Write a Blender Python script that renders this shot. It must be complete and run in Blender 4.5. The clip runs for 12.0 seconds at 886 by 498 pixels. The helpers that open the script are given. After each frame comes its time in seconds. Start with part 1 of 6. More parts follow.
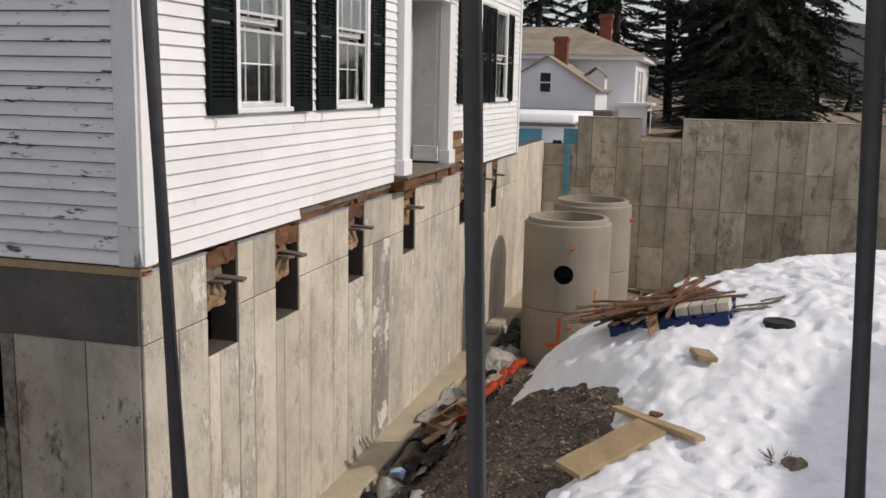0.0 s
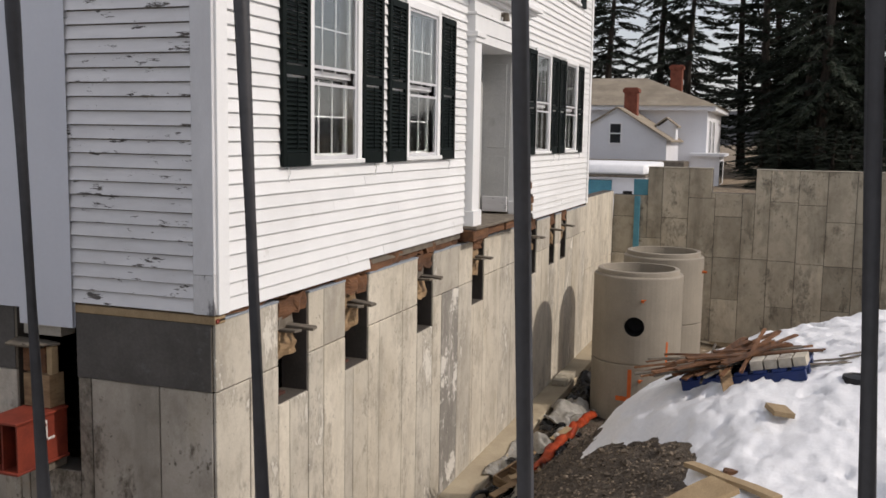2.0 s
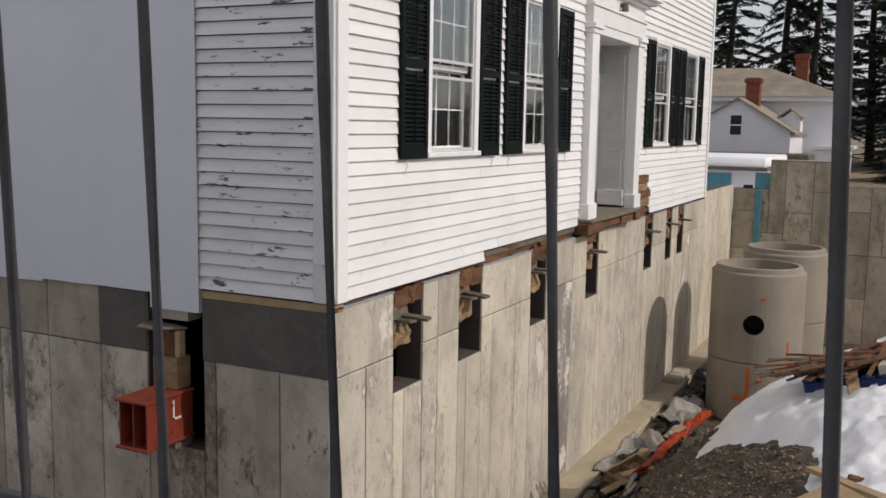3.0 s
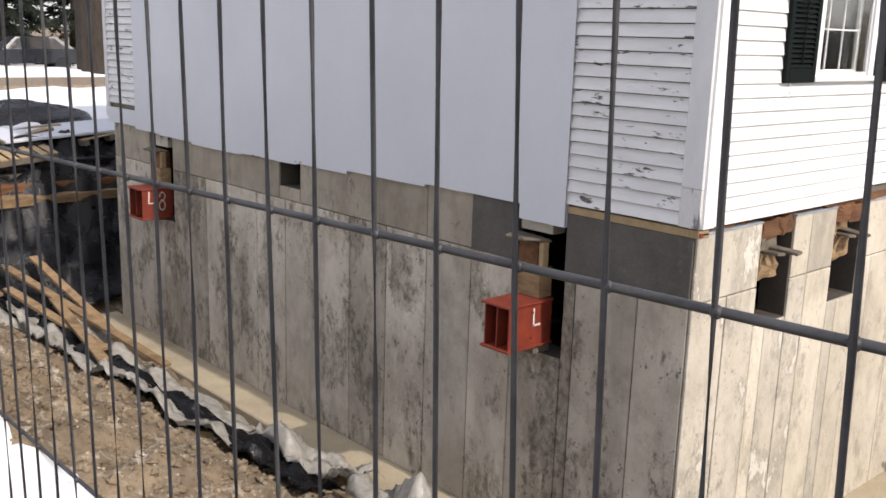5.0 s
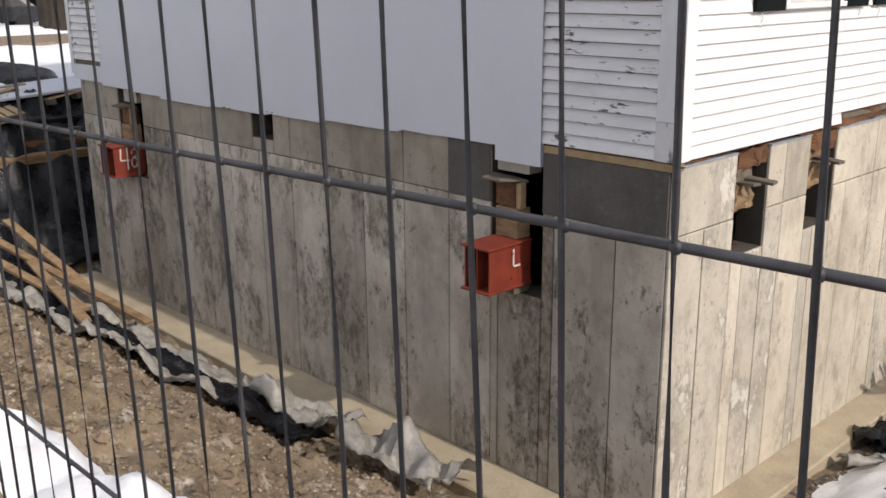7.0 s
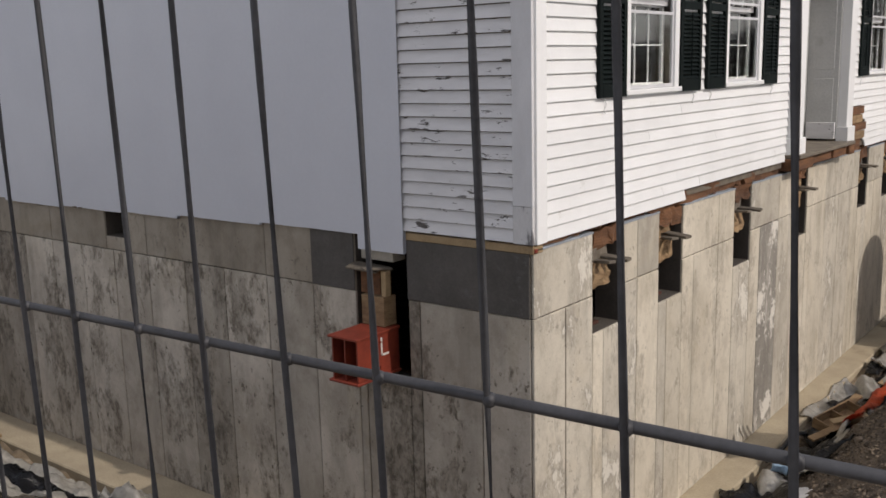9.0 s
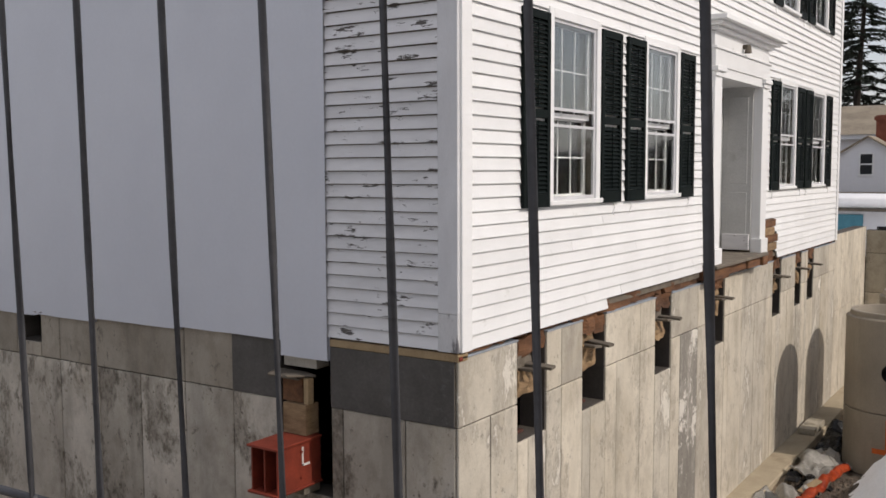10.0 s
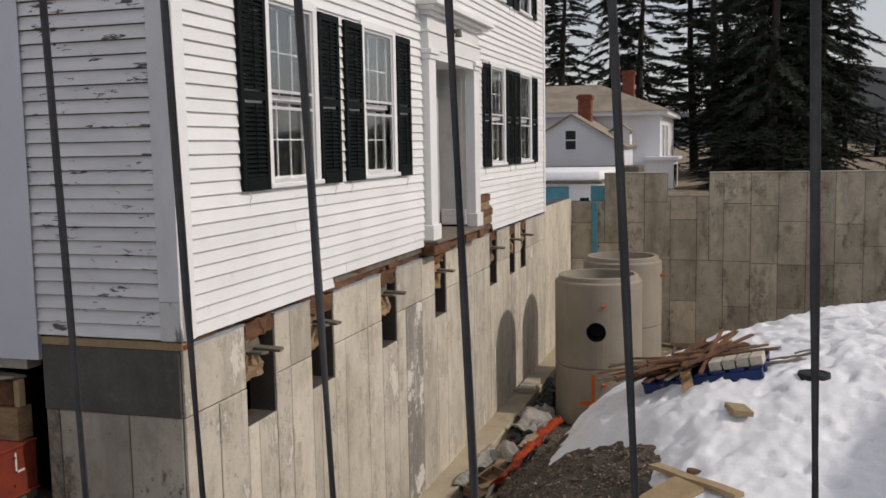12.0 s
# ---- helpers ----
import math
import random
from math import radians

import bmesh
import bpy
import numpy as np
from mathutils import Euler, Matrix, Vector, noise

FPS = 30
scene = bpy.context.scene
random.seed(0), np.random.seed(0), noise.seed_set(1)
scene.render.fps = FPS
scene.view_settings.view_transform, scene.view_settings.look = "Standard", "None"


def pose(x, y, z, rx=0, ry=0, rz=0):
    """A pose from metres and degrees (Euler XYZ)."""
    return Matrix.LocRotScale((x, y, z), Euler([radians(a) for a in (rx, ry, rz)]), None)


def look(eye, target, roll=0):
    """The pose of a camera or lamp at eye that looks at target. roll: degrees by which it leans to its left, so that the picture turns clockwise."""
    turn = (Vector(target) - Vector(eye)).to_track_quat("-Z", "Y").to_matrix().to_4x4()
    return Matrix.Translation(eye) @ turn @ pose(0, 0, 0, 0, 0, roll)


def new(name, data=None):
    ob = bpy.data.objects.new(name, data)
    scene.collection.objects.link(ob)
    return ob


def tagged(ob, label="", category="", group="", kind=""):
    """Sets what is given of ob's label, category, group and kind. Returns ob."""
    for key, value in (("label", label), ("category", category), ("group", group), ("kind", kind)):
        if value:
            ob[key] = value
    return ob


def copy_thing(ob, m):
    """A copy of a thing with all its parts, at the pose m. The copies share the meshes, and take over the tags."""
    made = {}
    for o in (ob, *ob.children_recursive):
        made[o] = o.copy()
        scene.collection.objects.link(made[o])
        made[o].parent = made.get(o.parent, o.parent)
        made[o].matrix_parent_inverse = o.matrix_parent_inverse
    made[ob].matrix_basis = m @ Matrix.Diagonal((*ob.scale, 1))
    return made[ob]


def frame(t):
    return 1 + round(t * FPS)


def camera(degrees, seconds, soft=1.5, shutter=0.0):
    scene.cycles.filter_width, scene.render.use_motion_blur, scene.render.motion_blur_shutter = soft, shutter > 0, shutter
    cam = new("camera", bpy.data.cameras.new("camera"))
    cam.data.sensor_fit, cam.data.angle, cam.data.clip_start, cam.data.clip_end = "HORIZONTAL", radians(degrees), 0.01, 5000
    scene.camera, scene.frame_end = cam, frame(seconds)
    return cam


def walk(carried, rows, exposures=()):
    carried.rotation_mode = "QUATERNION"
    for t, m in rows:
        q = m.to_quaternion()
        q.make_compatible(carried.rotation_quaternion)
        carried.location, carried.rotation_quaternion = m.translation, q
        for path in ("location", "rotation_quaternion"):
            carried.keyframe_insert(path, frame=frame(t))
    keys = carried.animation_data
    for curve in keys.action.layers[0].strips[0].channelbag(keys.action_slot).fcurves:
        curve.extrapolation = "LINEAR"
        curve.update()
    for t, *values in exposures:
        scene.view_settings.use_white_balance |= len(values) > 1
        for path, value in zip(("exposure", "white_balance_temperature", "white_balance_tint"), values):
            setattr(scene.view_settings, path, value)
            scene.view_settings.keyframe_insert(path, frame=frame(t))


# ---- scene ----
cam = camera(50.0, 12.0, soft=1.6)
# seconds, eye, yaw, pitch, lean
PATH = [
    (0, 3.7290, -5.6707, 1.2705, 15.441, -9.732, 1.226),
    (0.5, 3.7333, -5.6704, 1.2708, 16.584, -10.201, 1.439),
    (1, 3.7283, -5.6800, 1.2713, 17.848, -10.397, 1.651),
    (1.5, 3.7255, -5.6786, 1.2702, 19.417, -10.363, 1.193),
    (2, 3.7362, -5.6873, 1.2720, 19.693, -6.770, 0.952),
    (2.5, 3.7350, -5.6850, 1.2766, 20.878, -6.481, 1.062),
    (3, 3.7094, -5.7082, 1.2842, 26.420, -7.404, 0.998),
    (3.5, 3.6611, -5.7535, 1.2844, 36.016, -8.806, 1.496),
    (3.7, 3.6600, -5.7662, 1.2800, 39.600, -9.200, 1.700),
    (5.3, 3.6795, -5.8260, 1.2735, 48.070, -13.650, 1.300),
    (5.5, 3.6787, -5.8250, 1.2728, 47.968, -14.915, 0.700),
    (6, 3.6784, -5.8217, 1.2706, 47.179, -15.896, 0.276),
    (6.5, 3.6767, -5.8158, 1.2697, 46.702, -16.267, -0.233),
    (6.7, 3.6750, -5.8120, 1.2690, 46.800, -16.250, -0.400),
    (8.3, 3.6720, -5.7745, 1.2864, 39.950, -11.950, -0.750),
    (8.5, 3.6736, -5.7730, 1.2866, 39.175, -11.577, -0.926),
    (9, 3.6769, -5.7787, 1.2897, 38.027, -10.905, -1.435),
    (9.5, 3.6797, -5.7762, 1.2933, 37.203, -10.481, -1.242),
    (10, 3.6736, -5.7691, 1.3145, 33.433, -4.725, -0.174),
    (10.5, 3.6697, -5.7719, 1.3285, 28.472, -3.772, 0.311),
    (11, 3.6979, -5.7888, 1.3333, 25.276, -4.691, -0.226),
    (11.5, 3.7305, -5.8057, 1.3364, 21.513, -5.972, -0.513),
    (12, 3.7755, -5.8176, 1.3401, 17.340, -6.162, -1.018),
]


def aim(x, y, z, yaw, pitch, lean):
    a, b = radians(yaw), radians(pitch)
    way = (-math.sin(a) * math.cos(b), math.cos(a) * math.cos(b), math.sin(b))
    return look((x, y, z), (x + way[0], y + way[1], z + way[2]), lean)


KELVIN, TINT = 6650, 13.5
EXPOSURE = [(t, stops, KELVIN, TINT) for t, stops in ((0.0, -0.03), (1.0, 0.03), (2.0, -0.03), (2.5, -0.17), (3.0, -0.13), (3.5, -0.1), (3.7, -0.02), (5.3, 0.75), (6.0, 0.72), (6.5, 0.41), (6.7, 0.40), (8.3, 0.15), (9.0, -0.08), (9.5, 0.04), (10.1, -0.06), (10.5, -0.33), (11.0, -0.3), (12.0, -0.25))]
walk(cam, [(row[0], aim(*row[1:])) for row in PATH], exposures=EXPOSURE)

# ---------------------------------------------------------------- light
SUN_ELEVATION, SUN_TURN = 36.0, 1.0   # degrees above the ground; degrees from +x towards +y
world = bpy.data.worlds.new("sky")
scene.world = world
world.use_nodes = True
wn = world.node_tree.nodes
sky = wn.new("ShaderNodeTexSky")
sky.sky_type = "NISHITA"
sky.sun_disc = False
sky.sun_elevation = radians(SUN_ELEVATION)
sky.sun_rotation = radians(90 - SUN_TURN)
sky.dust_density = 2.0
sky.ozone_density = 0.6
veil = wn.new("ShaderNodeMix")      # thin high haze over a clear sky
veil.data_type = "RGBA"
veil.inputs[0].default_value = 0.6
veil.inputs[7].default_value = (4.6, 4.7, 4.95, 1)
world.node_tree.links.new(sky.outputs["Color"], veil.inputs[6])
world.node_tree.links.new(veil.outputs[2], wn["Background"].inputs["Color"])
wn["Background"].inputs["Strength"].default_value = 0.15
sun_data = bpy.data.lights.new("sun", "SUN")
sun_data.energy = 2.3
sun_data.angle = radians(0.6)
sun_data.color = (1.0, 0.95, 0.88)
sun = new("sun", sun_data)
sun_way = Vector((math.cos(radians(SUN_ELEVATION)) * math.cos(radians(SUN_TURN)), math.cos(radians(SUN_ELEVATION)) * math.sin(radians(SUN_TURN)), math.sin(radians(SUN_ELEVATION))))
sun.matrix_world = look(sun_way * 60, (0, 0, 0))

# ---------------------------------------------------------------- materials


def surf(name, base, dark=None, scale=6.0, rough=0.7, bump=0.2, fine=60.0, stain=None, stain_scale=1.2, stain_low=0.55, stain_high=0.7,
         stretch=(1, 1, 1), vary=0.0, metal=0.0, spec=0.4, streak=0.0, bump_depth=0.01, pits=0.0, blotch=None, trans=0.0, grainy=0.72, flecks=0.0, island=0.0):
    """A surface with two scales of variation. base and dark mix by a broad noise, stain lies over them in patches."""
    m = bpy.data.materials.new(name)
    m.use_nodes = True
    nt = m.node_tree
    n, link = nt.nodes, nt.links.new
    p = n["Principled BSDF"]
    p.inputs["Roughness"].default_value = rough
    p.inputs["Metallic"].default_value = metal
    p.inputs["Specular IOR Level"].default_value = spec
    if trans:
        p.inputs["Transmission Weight"].default_value = trans
    geo = n.new("ShaderNodeNewGeometry")
    mp = n.new("ShaderNodeMapping")
    mp.inputs["Scale"].default_value = stretch
    link(geo.outputs["Position"], mp.inputs["Vector"])

    def noise_at(s, detail, rough_n=0.6, vec=mp):
        t = n.new("ShaderNodeTexNoise")
        t.inputs["Scale"].default_value, t.inputs["Detail"].default_value, t.inputs["Roughness"].default_value = s, detail, rough_n
        link(vec.outputs[0], t.inputs["Vector"])
        return t

    def ramp(src, a, b):
        r = n.new("ShaderNodeMapRange")
        r.inputs["From Min"].default_value, r.inputs["From Max"].default_value = a, b
        link(src, r.inputs["Value"])
        return r.outputs[0]

    def mix(fac, a, b, kind="MIX"):
        x = n.new("ShaderNodeMix")
        x.data_type, x.blend_type = "RGBA", kind
        for sock, v in ((x.inputs[0], fac), (x.inputs[6], a), (x.inputs[7], b)):
            if isinstance(v, (tuple, list)):
                sock.default_value = (*v, 1) if len(v) == 3 else v
            elif isinstance(v, (int, float)):
                sock.default_value = v
            else:
                link(v, sock)
        return x.outputs[2]

    dark = dark or tuple(c * 0.75 for c in base)
    broad = noise_at(scale, 5)
    grain = noise_at(fine, 4, 0.7)
    col = mix(ramp(broad.outputs[0], 0.35, 0.68), base, dark)
    col = mix(ramp(grain.outputs[0], 0.3, 0.75), col, mix(1.0, col, (grainy,) * 3, "MULTIPLY"))
    if streak:
        sm = n.new("ShaderNodeMapping")
        sm.inputs["Scale"].default_value = (5, 5, 0.35)
        link(geo.outputs["Position"], sm.inputs["Vector"])
        st = noise_at(1.6, 6, 0.7, sm)
        col = mix(ramp(st.outputs[0], 0.52, 0.78), col, mix(1.0, col, (1 - streak,) * 3, "MULTIPLY"))
    if blotch:
        bmap = n.new("ShaderNodeMapping")
        bmap.inputs["Scale"].default_value = (2.1, 2.1, 0.75)
        link(geo.outputs["Position"], bmap.inputs["Vector"])
        b1 = noise_at(1.0, 8, 0.78, bmap)
        b2 = noise_at(9.0, 6, 0.75, bmap)
        who = n.new("ShaderNodeObjectInfo")
        value = b1.outputs[0]
        for src, gain in ((b2.outputs[0], 0.30), (who.outputs["Random"], 0.10)):
            ma = n.new("ShaderNodeMath")
            ma.operation = "MULTIPLY_ADD"
            ma.inputs[1].default_value = gain
            link(src, ma.inputs[0])
            link(value, ma.inputs[2])
            value = ma.outputs[0]
        col = mix(ramp(value, blotch[1] + 0.195, blotch[2] + 0.235), col, blotch[0])
    if flecks:
        for offset, s, tone, gate in ((0.0, 30.0, 1 - flecks, 0.46), (7.3, 17.0, 1 + 0.28 * flecks, 0.5)):
            fm = n.new("ShaderNodeMapping")
            fm.inputs["Scale"].default_value = (1.0, 1.0, 0.38)
            fm.inputs["Location"].default_value = (offset, offset, offset)
            link(geo.outputs["Position"], fm.inputs["Vector"])
            spot = ramp(noise_at(s, 3, 0.55, fm).outputs[0], 0.615, 0.655)
            where = ramp(noise_at(1.7, 3, 0.6, fm).outputs[0], gate, gate + 0.1)
            both = n.new("ShaderNodeMath")
            both.operation = "MULTIPLY"
            link(spot, both.inputs[0])
            link(where, both.inputs[1])
            col = mix(both.outputs[0], col, mix(1.0, col, (tone,) * 3, "MULTIPLY"))
    if pits:
        pt = noise_at(26.0, 2, 0.4)
        col = mix(ramp(pt.outputs[0], 0.70, 0.74), col, mix(1.0, col, (1 - pits,) * 3, "MULTIPLY"))
    if stain:
        sp = noise_at(stain_scale, 7, 0.72)
        col = mix(ramp(sp.outputs[0], stain_low, stain_high), col, stain)
    if island:
        piece = n.new("ShaderNodeMapRange")
        piece.inputs["To Min"].default_value, piece.inputs["To Max"].default_value = 1 - island, 1 + island
        link(geo.outputs["Random Per Island"], piece.inputs["Value"])
        tint = n.new("ShaderNodeHueSaturation")
        link(piece.outputs[0], tint.inputs["Value"])
        link(col, tint.inputs["Color"])
        col = tint.outputs[0]
    if vary:
        oi = n.new("ShaderNodeObjectInfo")
        v = n.new("ShaderNodeMapRange")
        v.inputs["To Min"].default_value, v.inputs["To Max"].default_value = 1 - vary, 1 + vary * 0.5
        link(oi.outputs["Random"], v.inputs["Value"])
        hs = n.new("ShaderNodeHueSaturation")
        link(v.outputs[0], hs.inputs["Value"])
        link(col, hs.inputs["Color"])
        col = hs.outputs[0]
    link(col, p.inputs["Base Color"])
    b = n.new("ShaderNodeBump")
    b.inputs["Strength"].default_value, b.inputs["Distance"].default_value = bump, bump_depth
    h = n.new("ShaderNodeMath")
    h.operation = "ADD"
    link(broad.outputs[0], h.inputs[0])
    link(grain.outputs[0], h.inputs[1])
    link(h.outputs[0], b.inputs["Height"])
    link(b.outputs[0], p.inputs["Normal"])
    rr = n.new("ShaderNodeMapRange")
    rr.inputs["To Min"].default_value, rr.inputs["To Max"].default_value = max(0.02, rough - 0.12), min(1.0, rough + 0.12)
    link(broad.outputs[0], rr.inputs["Value"])
    link(rr.outputs[0], p.inputs["Roughness"])
    return m


def cast_concrete(name, base, dark, peel, peel_share, tone=0.12, streaks=0.18, holes=0.55, warm=(0.42, 0.35, 0.24), inner=None):
    """Form-cast concrete: cloudy tone, sharp-edged patches where the paste has stained, faint runs, small air holes."""
    m = bpy.data.materials.new(name)
    m.use_nodes = True
    nt = m.node_tree
    n, link = nt.nodes, nt.links.new
    p = n["Principled BSDF"]
    p.inputs["Specular IOR Level"].default_value = 0.3
    geo, who = n.new("ShaderNodeNewGeometry"), n.new("ShaderNodeObjectInfo")

    def mapped(scale, shift=0.0):
        mp = n.new("ShaderNodeMapping")
        mp.inputs["Scale"].default_value, mp.inputs["Location"].default_value = scale, (shift, shift * 0.7, -shift)
        link(geo.outputs["Position"], mp.inputs["Vector"])
        return mp.outputs[0]

    def cloud(vec, scale, detail=5.0, rough=0.6, warp=0.0):
        t = n.new("ShaderNodeTexNoise")
        for key, value in (("Scale", scale), ("Detail", detail), ("Roughness", rough), ("Distortion", warp)):
            t.inputs[key].default_value = value
        link(vec, t.inputs["Vector"])
        return t.outputs[0]

    def ramp(src, a, b, lo=0.0, hi=1.0):
        r = n.new("ShaderNodeMapRange")
        for key, value in (("From Min", a), ("From Max", b), ("To Min", lo), ("To Max", hi)):
            r.inputs[key].default_value = value
        link(src, r.inputs["Value"])
        return r.outputs[0]

    def calc(kind, a, b):
        c = n.new("ShaderNodeMath")
        c.operation = kind
        for sock, v in zip(c.inputs, (a, b)):
            if isinstance(v, (int, float)):
                sock.default_value = v
            else:
                link(v, sock)
        return c.outputs[0]

    def mix(fac, a, b, kind="MIX"):
        x = n.new("ShaderNodeMix")
        x.data_type, x.blend_type = "RGBA", kind
        for sock, v in ((x.inputs[0], fac), (x.inputs[6], a), (x.inputs[7], b)):
            if isinstance(v, tuple):
                sock.default_value = (*v, 1)
            elif isinstance(v, (int, float)):
                sock.default_value = v
            else:
                link(v, sock)
        return x.outputs[2]

    plain = mapped((1, 1, 1))
    tall = mapped((1.15, 1.15, 0.8), 3.1)
    col = mix(ramp(cloud(tall, 1.1, 8, 0.66, 0.3), 0.40, 0.60), base, dark)
    col = mix(ramp(cloud(tall, 4.2, 9, 0.75), 0.48, 0.62), col, mix(1.0, col, (0.82, 0.81, 0.80), "MULTIPLY"))
    col = mix(ramp(cloud(plain, 1.1, 4, 0.6, 0.8), 0.58, 0.78, 0.0, 0.55), col, warm)
    runs = ramp(cloud(mapped((2.6, 2.6, 0.35), 1.7), 1.3, 6, 0.62), 0.52, 0.72)
    col = mix(runs, col, mix(1.0, col, (1 - streaks,) * 3, "MULTIPLY"))
    if peel_share:
        edge = calc("ADD", cloud(mapped((1.5, 1.5, 0.8), 5.3), 1.5, 10, 0.72, 0.15), calc("MULTIPLY", calc("SUBTRACT", who.outputs["Random"], 0.5), 0.05))
        low = 0.66 - 0.30 * peel_share
        patch = ramp(edge, low - 0.005, low + 0.05)
        spotted = ramp(cloud(mapped((1.3, 1.3, 0.8), 2.2), 9.0, 8, 0.8), 0.40, 0.56, 1.0, 0.30)
        col = mix(calc("MULTIPLY", patch, spotted), col, peel)
        flecks = calc("MULTIPLY", ramp(cloud(mapped((1.0, 1.0, 0.85), 8.8), 13.0, 6, 0.7), 0.60, 0.63), ramp(edge, low - 0.09, low))
        col = mix(flecks, col, peel)
        if inner:
            col = mix(ramp(edge, low + 0.075, low + 0.095), col, inner)
    dots = n.new("ShaderNodeTexVoronoi")
    dots.inputs["Scale"].default_value = 11.0
    link(plain, dots.inputs["Vector"])
    some = ramp(cloud(plain, 2.3, 3), 0.44, 0.56)
    pit = calc("MULTIPLY", ramp(dots.outputs["Distance"], 0.06, 0.11, 1.0, 0.0), some)
    col = mix(pit, col, mix(1.0, col, (1 - holes,) * 3, "MULTIPLY"))
    grain = cloud(plain, 70.0, 4, 0.7)
    col = mix(ramp(grain, 0.35, 0.7), col, mix(1.0, col, (0.90, 0.895, 0.89), "MULTIPLY"))
    hue = n.new("ShaderNodeHueSaturation")
    link(ramp(who.outputs["Random"], 0.0, 1.0, 1 - tone, 1 + tone * 0.7), hue.inputs["Value"])
    link(col, hue.inputs["Color"])
    link(hue.outputs[0], p.inputs["Base Color"])
    b = n.new("ShaderNodeBump")
    b.inputs["Strength"].default_value, b.inputs["Distance"].default_value = 0.4, 0.006
    link(calc("SUBTRACT", calc("ADD", cloud(plain, 9.0, 5), calc("MULTIPLY", grain, 0.4)), pit), b.inputs["Height"])
    link(b.outputs[0], p.inputs["Normal"])
    link(ramp(grain, 0.3, 0.7, 0.75, 0.92), p.inputs["Roughness"])
    return m



